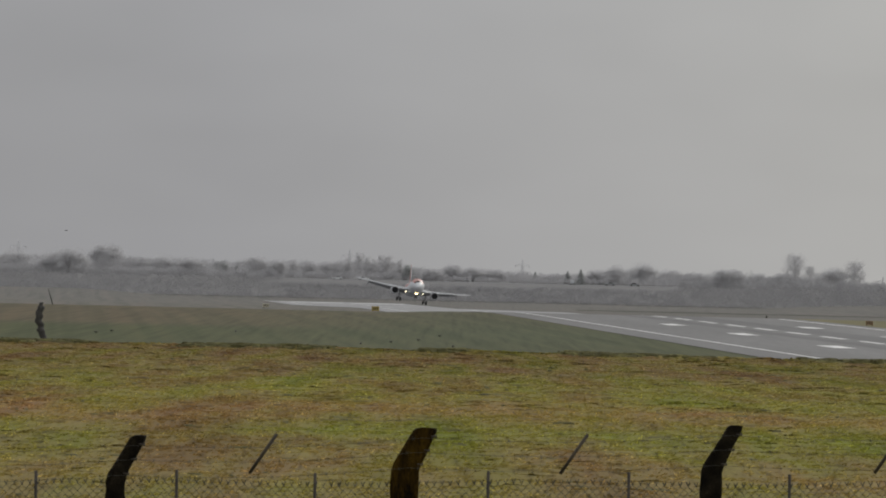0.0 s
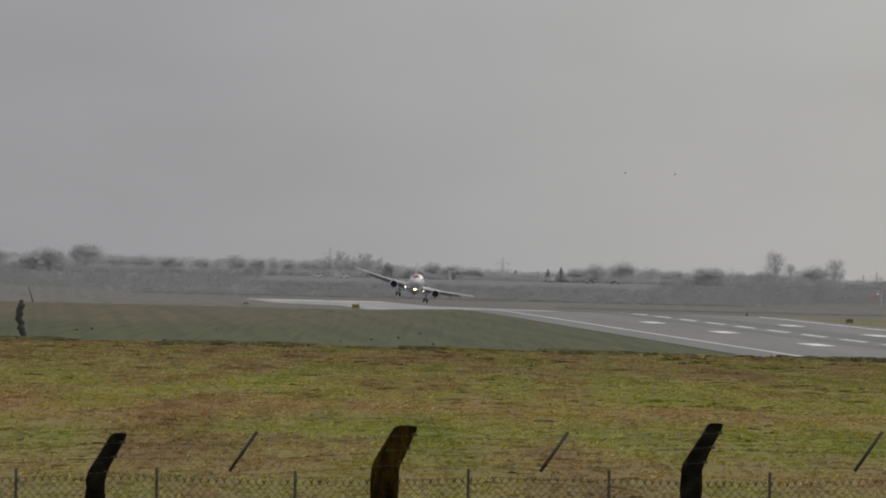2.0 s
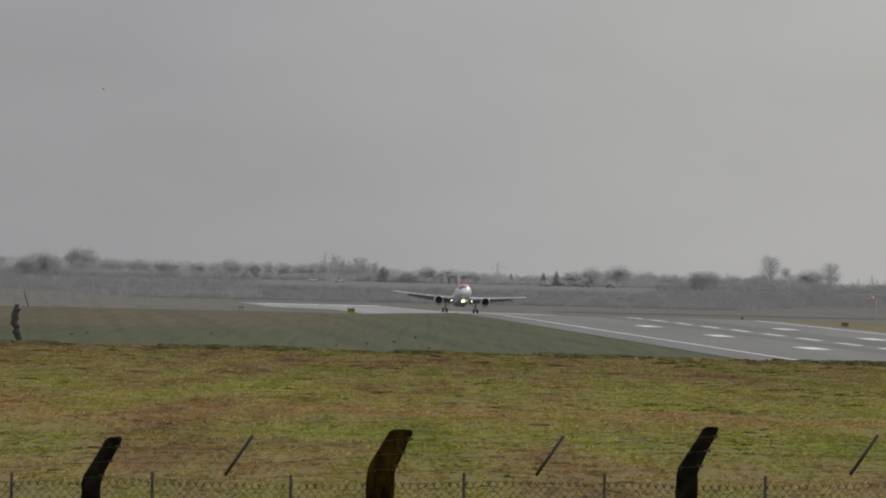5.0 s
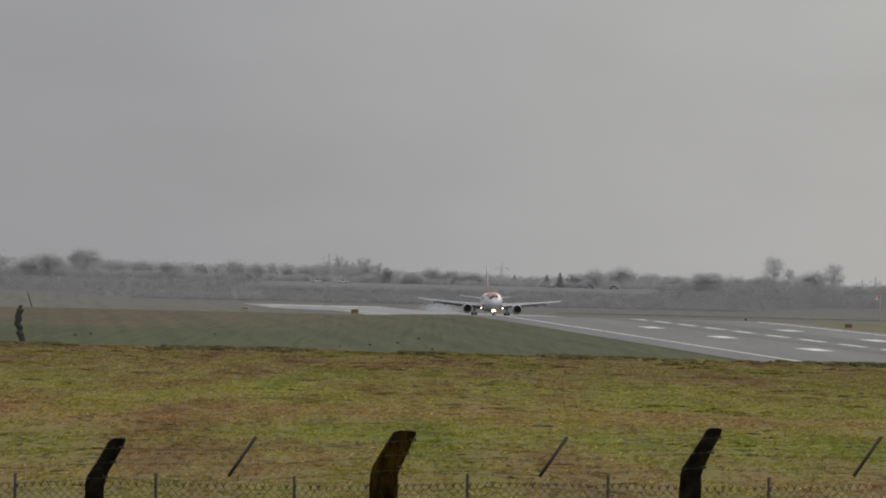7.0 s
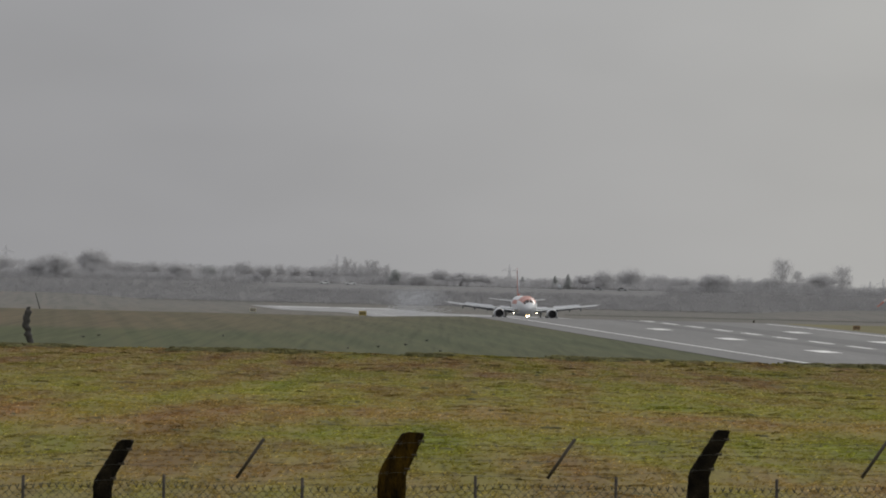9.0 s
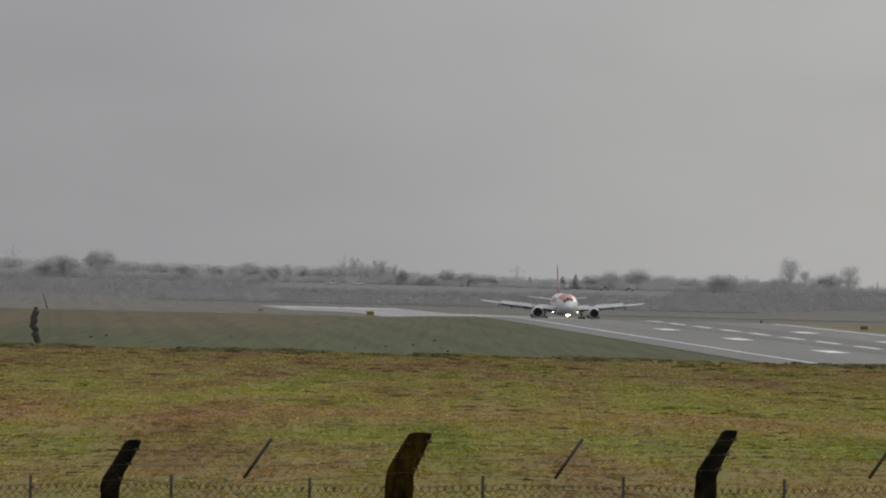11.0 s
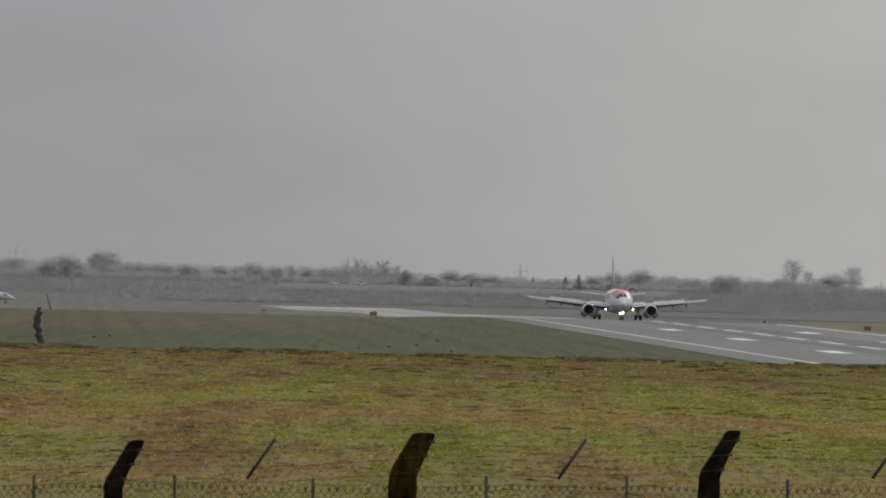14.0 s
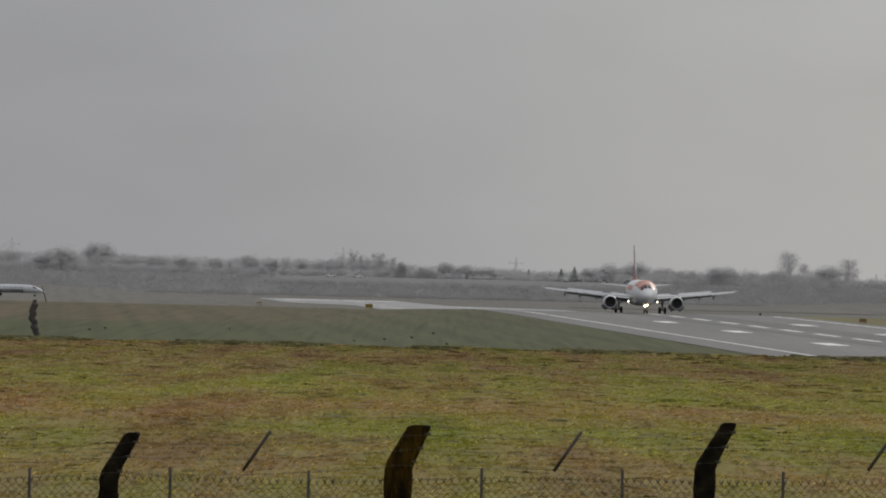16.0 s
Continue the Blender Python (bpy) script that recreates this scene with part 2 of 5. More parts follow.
WHITE_MARK = surface("worn_white_marking", [(0.3, (0.50, 0.50, 0.49)), (0.6, (0.74, 0.74, 0.73))], scale=0.5, stretch=(1, 0.2, 1), rough=0.8)
# far growth is greyed and paled in its base colours to stand for haze
HAZED_SCRUB_SOIL = surface("scrub_bank", [(0.3, (0.166, 0.165, 0.166)), (0.7, (0.195, 0.193, 0.193))], scale=0.05, rough=0.95, specular=0.1)
BARK = surface("hazed_grey_bark", [(0.3, (0.484, 0.479, 0.479)), (0.7, (0.550, 0.539, 0.539))], scale=0.6, rough=0.95, specular=0.1)
TWIGS = surface("hazed_bare_twigs", [(0.2, (0.57, 0.567, 0.577)), (0.6, (0.60, 0.596, 0.606)), (1.0, (0.63, 0.625, 0.635))], scale=0.15, rough=0.95, specular=0.05, per_piece=0.2, thin=0.42)
# the same hazed twigs, toned down to balance the crowns' own shadow
DIM_TWIGS = surface("hazed_dim_hedge_twigs", [(0.2, (0.427, 0.425, 0.436)), (0.6, (0.459, 0.455, 0.466)), (1.0, (0.489, 0.484, 0.495))], scale=0.15, rough=0.95, specular=0.05, per_piece=0.2, thin=0.35)
NEEDLES = surface("hazed_conifer_needles", [(0.2, (0.384, 0.396, 0.394)), (0.8, (0.456, 0.468, 0.462))], scale=0.3, rough=0.95, specular=0.1, per_piece=0.3, thin=0.3)
SCRUB = surface("hazed_scrub_twigs", [(0.2, (0.305, 0.303, 0.312)), (0.6, (0.324, 0.322, 0.330)), (1.0, (0.345, 0.341, 0.348))], scale=0.05, rough=0.95, specular=0.1, per_piece=0.25, thin=0.4)
# near-black tones hold the posts' backlit shade; the ochre is lichen
CONCRETE = surface("backlit_weathered_concrete", [(0.35, (0.006, 0.005, 0.004)), (0.55, (0.016, 0.013, 0.009)), (0.75, (0.045, 0.036, 0.024))], scale=9, rough=0.95, bump=0.8, specular=0.05)
LICHEN = surface("backlit_concrete_ochre_lichen", [(0.42, (0.006, 0.005, 0.003)), (0.52, (0.026, 0.015, 0.003)), (0.68, (0.068, 0.040, 0.005))], scale=7, stretch=(1.6, 1, 0.4), rough=0.95, bump=0.8, specular=0.05)
RUST = surface("rusty_steel", [(0.3, (0.035, 0.03, 0.026)), (0.7, (0.09, 0.075, 0.06))], scale=8, rough=0.8, metal=0.3)
WIRE = surface("dull_galvanised_wire", [(0.3, (0.035, 0.034, 0.028)), (0.7, (0.075, 0.073, 0.062))], scale=6, rough=0.75, metal=0.0)
WHITE_PAINT = surface("white_aircraft_paint", [(0.3, (0.60, 0.615, 0.635)), (0.7, (0.67, 0.68, 0.695))], scale=0.4, rough=0.35)
BELLY_GREY = surface("pale_grey_belly_paint", [(0.3, (0.44, 0.465, 0.50)), (0.7, (0.50, 0.525, 0.56))], scale=0.5, rough=0.4)
# orange dulled towards grey, with the haze mixed into the paint colour
ORANGE = surface("orange_paint", [(0.3, (0.42, 0.165, 0.125)), (0.7, (0.48, 0.20, 0.155))], scale=0.5, rough=0.4)
WING_GREY = surface("light_grey_wing_paint", [(0.3, (0.40, 0.41, 0.425)), (0.7, (0.47, 0.48, 0.495))], scale=0.6, stretch=(0.3, 1, 1), rough=0.45)
SPOILER_GREY = surface("grey_spoiler_paint", [(0.3, (0.40, 0.41, 0.44)), (0.7, (0.48, 0.49, 0.52))], scale=0.8, rough=0.5)
# greyer than the wing, so underside shade is part of the colour
FLAP_GREY = surface("shaded_grey_flap_paint", [(0.3, (0.27, 0.275, 0.29)), (0.7, (0.33, 0.335, 0.35))], scale=0.8, rough=0.5)
BARE_METAL = surface("bare_metal_lip", [(0.3, (0.36, 0.36, 0.37)), (0.7, (0.46, 0.46, 0.47))], scale=2, rough=0.35, metal=0.7)
FAN_DARK = surface("dark_engine_fan", [(0.3, (0.012, 0.012, 0.014)), (0.7, (0.035, 0.035, 0.04))], scale=3, rough=0.6)
GEAR_GREY = surface("grey_landing_gear_steel", [(0.3, (0.12, 0.12, 0.125)), (0.7, (0.22, 0.22, 0.23))], scale=4, rough=0.5, metal=0.3)
TYRE = surface("black_tyre_rubber", [(0.3, (0.012, 0.012, 0.012)), (0.7, (0.03, 0.03, 0.03))], scale=5, rough=0.85)
GLASS_DARK = surface("dark_cockpit_glass", [(0.3, (0.02, 0.016, 0.016)), (0.7, (0.05, 0.035, 0.032))], scale=1, rough=0.1)
LAMP_WHITE = glow("landing_light", (1.0, 0.87, 0.62), 9)
LAMP_WARM = glow("taxi_light", (1.0, 0.72, 0.36), 16)
MIST = surface("tyre_smoke_white", [(0.3, (0.72, 0.74, 0.80)), (0.7, (0.82, 0.84, 0.88))], scale=1, rough=1.0, specular=0.0)
SIGN_YELLOW = surface("faded_yellow_sign", [(0.3, (0.270, 0.203, 0.047)), (0.7, (0.405, 0.311, 0.081))], scale=2, rough=0.6)
SIGN_FADED = surface("weathered_sign", [(0.3, (0.384, 0.360, 0.272)), (0.7, (0.464, 0.432, 0.336))], scale=2, rough=0.7)
SIGN_BROWN = surface("brown_sign", [(0.3, (0.210, 0.135, 0.075)), (0.7, (0.300, 0.203, 0.105))], scale=2, rough=0.6)
CAR_WHITE = surface("white_car_paint", [(0.3, (0.70, 0.71, 0.72)), (0.7, (0.78, 0.79, 0.80))], scale=1, rough=0.3)
CAR_SILVER = surface("silver_car_paint", [(0.3, (0.28, 0.29, 0.30)), (0.7, (0.36, 0.37, 0.38))], scale=1, rough=0.3, metal=0.3)
# steel paled so that distance haze sits in its colour
PYLON_STEEL = surface("hazed_pylon_steel", [(0.3, (0.58, 0.58, 0.60)), (0.7, (0.66, 0.66, 0.68))], scale=0.3, rough=0.7)
SOCK_RED = surface("faded_red_fabric", [(0.3, (0.48, 0.16, 0.12)), (0.7, (0.56, 0.21, 0.16))], scale=1, rough=0.9)
SOCK_WHITE = surface("white_fabric", [(0.3, (0.68, 0.66, 0.64)), (0.7, (0.78, 0.76, 0.74))], scale=1, rough=0.9)
FEATHERS = surface("black_feathers", [(0.3, (0.012, 0.012, 0.013)), (0.7, (0.03, 0.03, 0.032))], scale=6, rough=0.7)
STUMP = surface("rotten_dark_wood", [(0.3, (0.035, 0.034, 0.033)), (0.7, (0.075, 0.072, 0.068))], scale=3, rough=0.95, bump=0.4)


# ---- mesh helpers ----
def mesh_object(name, bm, material, parent=None, label="", smooth=True):
    me = bpy.data.meshes.new(name)
    bm.normal_update()
    bm.to_mesh(me)
    bm.free()
    return data_object(name, me, material, parent, label, smooth)


def data_object(name, me, material, parent=None, label="", smooth=False):
    if material and not me.materials:
        me.materials.append(material)
    if smooth:
        me.polygons.foreach_set("use_smooth", [True] * len(me.polygons))
    ob = new(name, me)
    if parent:
        ob.parent = parent
    if label:
        tagged(ob, label)
    return ob


def part(name, bm, material, parent, label="", smooth=True):
    return mesh_object(name, bm, material, parent, label, smooth)


def empty(name, m=Matrix()):
    ob = new(name)
    ob.matrix_basis = m
    return ob


def add_box(bm, cx, cy, cz, sx, sy, sz, m=Matrix(), bevel=0.0):
    r = bmesh.ops.create_cube(bm, size=1.0, matrix=m @ Matrix.Translation((cx, cy, cz)) @ Matrix.Diagonal((sx, sy, sz, 1)))
    if bevel:
        edges = list({e for v in r["verts"] for e in v.link_edges})
        bmesh.ops.bevel(bm, geom=edges, offset=bevel, segments=2, affect="EDGES", profile=0.5)


def add_tube(bm, p, q, r1, r2=None, sides=8, caps=True):
    p, q = Vector(p), Vector(q)
    r2 = r1 if r2 is None else r2
    turn = (q - p).to_track_quat("Z", "Y").to_matrix()
    rings = []
    for c, r in ((p, r1), (q, r2)):
        rings.append([bm.verts.new(c + turn @ Vector((r * math.cos(a), r * math.sin(a), 0))) for a in [2 * math.pi * i / sides for i in range(sides)]])
    for i in range(sides):
        bm.faces.new((rings[0][i], rings[0][(i + 1) % sides], rings[1][(i + 1) % sides], rings[1][i]))
    if caps:
        bm.faces.new(rings[0][::-1])
        bm.faces.new(rings[1])


def loft(bm, rings, close_start=True, close_end=True, wrap=True):
    """Skin through rings of points."""
    vs = [[bm.verts.new(p) for p in ring] for ring in rings]
    k = len(vs[0])
    for a, b in zip(vs, vs[1:]):
        for i in range(k if wrap else k - 1):
            j = (i + 1) % k
            bm.faces.new((a[i], a[j], b[j], b[i]))
    if close_start:
        bm.faces.new(vs[0][::-1])
    if close_end:
        bm.faces.new(vs[-1])
    bmesh.ops.recalc_face_normals(bm, faces=bm.faces)
    return vs


# ---- the lie of the land ----
PROFILE = [(-600, 1.7), (15, 1.7), (55, 3.9), (70, 4.0), (130, 4.3), (300, 5.15), (460, 5.75), (490, 5.95), (560, 8.2), (640, 9.5), (780, 9.6),
           (1000, 9.45), (1250, 9.28), (1324, 9.30), (1417, 10.05), (1489, 10.85), (1540, 11.5), (1600, 12.3), (1667, 12.7), (1774, 12.8), (1917, 13.2),
           (2487, 16.7), (2760, 17.6), (3150, 18.6), (3196, 18.4), (3250, 11.2), (3262, 10.4), (3340, 10.3), (3500, 18.0), (4200, 32.0), (4950, 40.0)]
PY, PD = [p[0] for p in PROFILE], [p[1] for p in PROFILE]
ROWS = sorted(set([-600, -300, -100, 0, 15, 30, 45, 55, 70, 90, 110] + list(np.arange(125, 520, 1.5)) + list(range(520, 660, 10)) + list(range(660, 3150, 20))
                  + list(range(3150, 3350, 6)) + [3350, 3400, 3500, 3800, 4300, 4950]))


def smooth_depth(y):
    """A gentle curve through the profile."""
    w = 3.0 if y < 120 else (9.0 if y < 560 else (22.0 if y < 3100 else 4.0))
    return float(np.mean([np.interp(y + k * w, PY, PD) for k in (-1, -0.5, 0, 0.5, 1)]))


ROW_Z = [EYE - smooth_depth(y) for y in ROWS]


def height(y):
    return float(np.interp(y, ROWS, ROW_Z))


def ease(x, a, b):
    t = min(1.0, max(0.0, (x - a) / (b - a)))
    return t * t * (3 - 2 * t)


def rise(x, y):
    """Low mounds at both ends of the far bank, and the unevenness of the near field."""
    far = ease(y, 2650, 3050) * (1 - ease(y, 3160, 3200)) * (2.3 * ease(-x, 105, 160) + 2.6 * ease(x, 110, 185))
    near = 0.0
    if 100 < y < 545:
        k = ease(y, 100, 130) * (1 - ease(y, 500, 545))
        near = k * (0.10 * noise.noise((x * 0.22, y * 0.10, 0)) + 0.10 * noise.noise((x * 0.75, y * 0.30, 3)) * ease(noise.noise((x * 0.10, y * 0.03, 12)), -0.5, 0.5) + 0.045 * noise.noise((x * 1.9, y * 0.66, 7)))
    # the verge dips a little on the near side of the runway's crest
    dip = 0.38 * ease(y, 1130, 1260) * (1 - ease(y, 1480, 1600)) * ease(runway_x(y) - x, 31, 46)
    # the field's brow falls a little towards +x
    brow = ease(y, 300, 470) * (1 - ease(y, 520, 560)) * (0.07 + 0.11 * ease(x, -4, 28))
    return far + near - dip - brow


def runway_x(y):
    return 100.0 - 0.04859 * y


def build_ground():
    near_x = list(np.arange(-34, 34.1, 0.5))
    xs = sorted(set([-2600, -1500, -900, -600, -420, -320] + list(range(-260, -34, 12)) + near_x + list(range(46, 270, 12)) + [320, 420, 600, 900, 1500, 2600]))
    verts = [(x, y, z + rise(x, y)) for y, z in zip(ROWS, ROW_Z) for x in xs]
    k = len(xs)
    faces = [(j * k + i, j * k + i + 1, (j + 1) * k + i + 1, (j + 1) * k + i) for j in range(len(ROWS) - 1) for i in range(k - 1)]
    me = bpy.data.meshes.new("ground")
    me.from_pydata(verts, [], faces)
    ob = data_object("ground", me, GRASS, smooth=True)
    tagged(ob, "rough winter grass field in olive, straw and brown", "grass", kind="structure")


build_ground()


def strip(name, v0, v1, y0, y1, lift, material, label, category, parent=None):
    """A band along the runway that follows the land."""
    ys = [y0] + [y for y in ROWS if y0 < y < y1] + [y1]
    verts, faces = [], []
    for y in ys:
        z = height(y) + lift
        verts += [(runway_x(y) + v0, y, z), (runway_x(y) + v1, y, z)]
    faces = [(2 * i, 2 * i + 1, 2 * i + 3, 2 * i + 2) for i in range(len(ys) - 1)]
    me = bpy.data.meshes.new(name)
    me.from_pydata(verts, [], faces)
    ob = data_object(name, me, material, parent)
    if not parent:
        tagged(ob, label, category, kind="structure")
    return ob


runway = strip("runway", -29.0, 24.2, 560, 2890, 0.05, ASPHALT, "wet grey asphalt runway with worn white markings", "runway")
# the far stretch is overlaid with the painted sheen
strip("far_sheen_strip", -29.0, 24.2, 1470, 2890, 0.054, SHEEN_PAVING, "", "", runway)
strip("touchdown_rubber", -6.0, -2.8, 700, 1460, 0.058, RUBBER_MARK, "", "", runway)
strip("touchdown_rubber", 1.8, 8.4, 700, 1460, 0.058, RUBBER_MARK, "", "", runway)
strip("edge_line", -23.1, -22.6, 560, 2860, 0.066, WHITE_MARK, "", "", runway)
strip("edge_line", 20.1, 20.8, 560, 1300, 0.066, WHITE_MARK, "", "", runway)
for k in range(-4, 34):
    y = 1002 + 50 * k
    strip("centreline_stripe", -0.5, 0.5, y - 15, y + 15, 0.066, WHITE_MARK, "", "", runway)
for y in (772, 897, 1022, 1144):
    for v in (-10.2, 10.6):
        strip("touchdown_bar", v - 1.3, v + 1.3, y - 11.5, y + 11.5, 0.066, WHITE_MARK, "", "", runway)
for i in range(-9, 10):
    if i:
        strip("threshold_bar", 2.2 * i - 0.85, 2.2 * i + 0.85, 2790, 2830, 0.066, WHITE_MARK, "", "", runway)
strip("verge", 24.4, 64.0, 880, 1480, 0.03, VERGE, "pale olive grass verge along the runway", "grass verge")


# ---- perimeter fence close to the camera ----
FENCE_Y = 68.0


def fence_ground(x):
    return EYE - 4.0


def cranked_post(x, bend, lean, top, wide, head, material, label):
    """A concrete post with its head cranked over; bend and top are heights, lean is how far the head reaches sideways."""
    bm = bmesh.new()
    d = 0.075
    foot = fence_ground(x) - 0.15
    path = [(0, foot + (bend - 0.04 - foot) * k / 26, wide) for k in range(27)]
    path += [(0.02, bend + 0.03, wide)]
    for k in range(1, 13):
        f = k / 13
        path.append((0.02 + (lean - 0.03) * f, bend + 0.03 + (top - 0.05 - bend) * f, wide + (head - wide) * f))
    path += [(lean - 0.016, top - 0.026, head), (lean - 0.004, top - 0.008, head * 0.9), (lean, top, head * 0.66)]
    rings = []
    for i, (dx, z, w) in enumerate(path):
        ring = []
        for k, (a, c) in enumerate(((-1, -0.7), (-0.8, -1), (-0.3, -1.02), (0.3, -1.02), (0.8, -1), (1, -0.7), (1, 0.7), (0.8, 1), (-0.8, 1), (-1, 0.7))):
            j = 0.012 * noise.noise((x * 3 + k * 0.7, z * 7, 1)) + 0.008 * noise.noise((x * 5 + k * 1.9, z * 24, 4))
            ring.append((x + dx + a * w / 2 + j, FENCE_Y + c * d + 0.6 * j, z + 0.5 * j))
        rings.append(ring)
    loft(bm, rings)
    post = tagged(mesh_object("fence_post", bm, material, smooth=False), label, "fence post", "cranked posts of the fence")
    # wire staples where the strands cross the head
    for f in (0.10, 0.45, 0.80):
        z = bend + (top - bend) * f
        bm = bmesh.new()
        cx = x + lean * f + (wide + (head - wide) * f) / 2
        add_tube(bm, (cx - 0.03, FENCE_Y - 0.085, z), (cx + 0.022, FENCE_Y - 0.088, z - 0.004), 0.007, sides=5)
        add_tube(bm, (cx + 0.012, FENCE_Y - 0.088, z - 0.018), (cx + 0.018, FENCE_Y - 0.088, z + 0.016), 0.005, sides=5)
        part("wire_staple", bm, RUST, post, "rusty wire staple")
    return post


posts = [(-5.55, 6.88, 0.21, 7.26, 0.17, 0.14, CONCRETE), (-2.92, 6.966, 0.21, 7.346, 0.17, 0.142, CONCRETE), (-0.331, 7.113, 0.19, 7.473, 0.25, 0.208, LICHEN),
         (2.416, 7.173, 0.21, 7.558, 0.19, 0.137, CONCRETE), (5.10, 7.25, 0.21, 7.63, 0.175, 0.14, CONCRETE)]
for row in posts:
    lab = "cranked concrete fence post covered in ochre lichen" if row[6] is LICHEN else "weathered concrete fence post with cranked head, coloured dark as if backlit"
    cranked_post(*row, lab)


def strand(name, pts, r, label, barbs=0.0):
    bm = bmesh.new()
    for p, q in zip(pts, pts[1:]):
        add_tube(bm, p, q, r, sides=5, caps=False)
        if barbs:
            p, q = Vector(p), Vector(q)
            n = max(1, int((q - p).length / barbs))
            for i in range(n):
                c = p.lerp(q, (i + 0.5) / n)
                add_tube(bm, c + Vector((0.012, 0, -0.022)), c + Vector((-0.012, 0, 0.022)), r * 0.8, sides=4)
                add_tube(bm, c + Vector((-0.014, 0, -0.018)), c + Vector((0.014, 0, 0.018)), r * 0.8, sides=4)
    return tagged(mesh_object(name, bm, WIRE), label, "wire", "barbed strands of the fence")


for up, dx in ((-0.09, 0.155), (-0.22, 0.10), (-0.36, 0.03)):
    pts = []
    for (x, _, _, top, *_), (x2, _, _, top2, *_) in zip(posts, posts[1:]):
        for k in range(8):
            f = k / 8
            pts.append((x + (x2 - x) * f + dx, FENCE_Y - 0.085, top + (top2 - top) * f + up - 0.05 * math.sin(math.pi * f)))
    strand("barbed_wire", pts, 0.0016, "thin barbed wire strand strung between fence posts", 0.14)

# slanting steel droppers between the posts keep the strands apart
for x, z in ((-1.59, 7.03), (1.19, 7.09), (4.0, 7.16), (-4.33, 6.97)):
    bm = bmesh.new()
    add_tube(bm, (x - 0.13, FENCE_Y - 0.08, z), (x + 0.11, FENCE_Y - 0.08, z + 0.36), 0.017, sides=6)
    tagged(mesh_object("wire_dropper", bm, RUST), "slanting rusty steel dropper between fence wires", "wire dropper", "droppers of the fence")


def top_of_mesh(x):
    return 6.965 + 0.02 * x + 0.015 * math.sin(x * 1.7)


for x in (-4.92, -3.62, -2.36, -1.12, 0.43, 1.69, 3.13, 4.42):
    bm = bmesh.new()
    add_tube(bm, (x, FENCE_Y + 0.03, fence_ground(x) - 0.15), (x - 0.012, FENCE_Y + 0.03, top_of_mesh(x) + 0.115), 0.016, sides=6)
    tagged(mesh_object("steel_stake", bm, RUST), "thin rusty steel stake holding the chain-link mesh", "fence stake", "steel stakes of the fence")


def chain_link():
    """Woven diamonds: each wire zigzags down between its neighbours and ends in a barb at the top."""
    verts, faces = [], []

    def seg(p, q, r):
        k = len(verts)
        d = (q - p).normalized()
        a = d.cross(Vector((0, 1, 0))).normalized() * r
        b = Vector((0, r, 0))
        for c in (p, q):
            verts.extend([tuple(c + a), tuple(c + b), tuple(c - a), tuple(c - b)])
        for i in range(4):
            j = (i + 1) % 4
            faces.append((k + i, k + j, k + 4 + j, k + 4 + i))

    half = 0.0355
    x = -5.6
    n = 0
    while x < 5.6:
        z = top_of_mesh(x) + random.uniform(-0.008, 0.008)
        side_ = 1 if n % 2 == 0 else -1
        p = Vector((x if side_ > 0 else x + half, FENCE_Y + 0.01, z))
        seg(p, p + Vector((0.016, 0, 0.040)), 0.0029)
        seg(p + Vector((0.004, 0, -0.004)), p + Vector((-0.017, 0.004, 0.034)), 0.0029)
        while p.z > 5.2:
            q = Vector((x + (half if side_ > 0 else 0.0), FENCE_Y + 0.01 + 0.003 * side_, p.z - half))
            seg(p, q, 0.0019)
            p, side_ = q, -side_
        x += half
        n += 1
    me = bpy.data.meshes.new("chain_link_mesh")
    me.from_pydata(verts, [], faces)
    tagged(data_object("chain_link_mesh", me, WIRE), "old galvanised chain-link mesh with barbed top edge", "chain-link fence", kind="stuff")


chain_link()


# ---- rough grass of the near field ----
def field_grass(count):
    rng = np.random.default_rng(4)
    verts, faces = [], []
    for _ in range(count):
        y = 118 + 392 * rng.random() ** 0.75
        half = 0.062 * y + 2.0
        x = rng.uniform(-half, half)
        dens = noise.noise((x * 0.35, y * 0.12, 11)) + 0.6 * noise.noise((x * 1.3, y * 0.5, 5))
        if dens < -0.45 and rng.random() < 0.6:
            continue
        z = height(y) + rise(x, y)
        hgt = (0.018 + 0.030 * rng.random()) * (1.0 + 0.9 * max(0.0, dens)) * (2.4 if y > 468 else 1.0)
        for b in range(4):
            a = rng.uniform(0, 6.283)
            r = rng.uniform(0.0, 0.10)
            bx, by = x + r * math.cos(a), y + r * math.sin(a)
            w = rng.uniform(0.012, 0.030) * (0.8 + y / 400)
            lx, ly = rng.normal(0.05, 0.07), rng.normal(-0.02, 0.06)
            k = len(verts)
            verts += [(bx - w, by, z - 0.01), (bx + w, by, z - 0.01), (bx + lx, by + ly, z + hgt * rng.uniform(0.6, 1.2))]
            faces.append((k, k + 1, k + 2))
    me = bpy.data.meshes.new("grass")
    me.from_pydata(verts, [], faces)
    tagged(data_object("grass", me, BLADES), "tussocky olive and straw winter grass on the field", "grass", kind="stuff")


field_grass(110000)


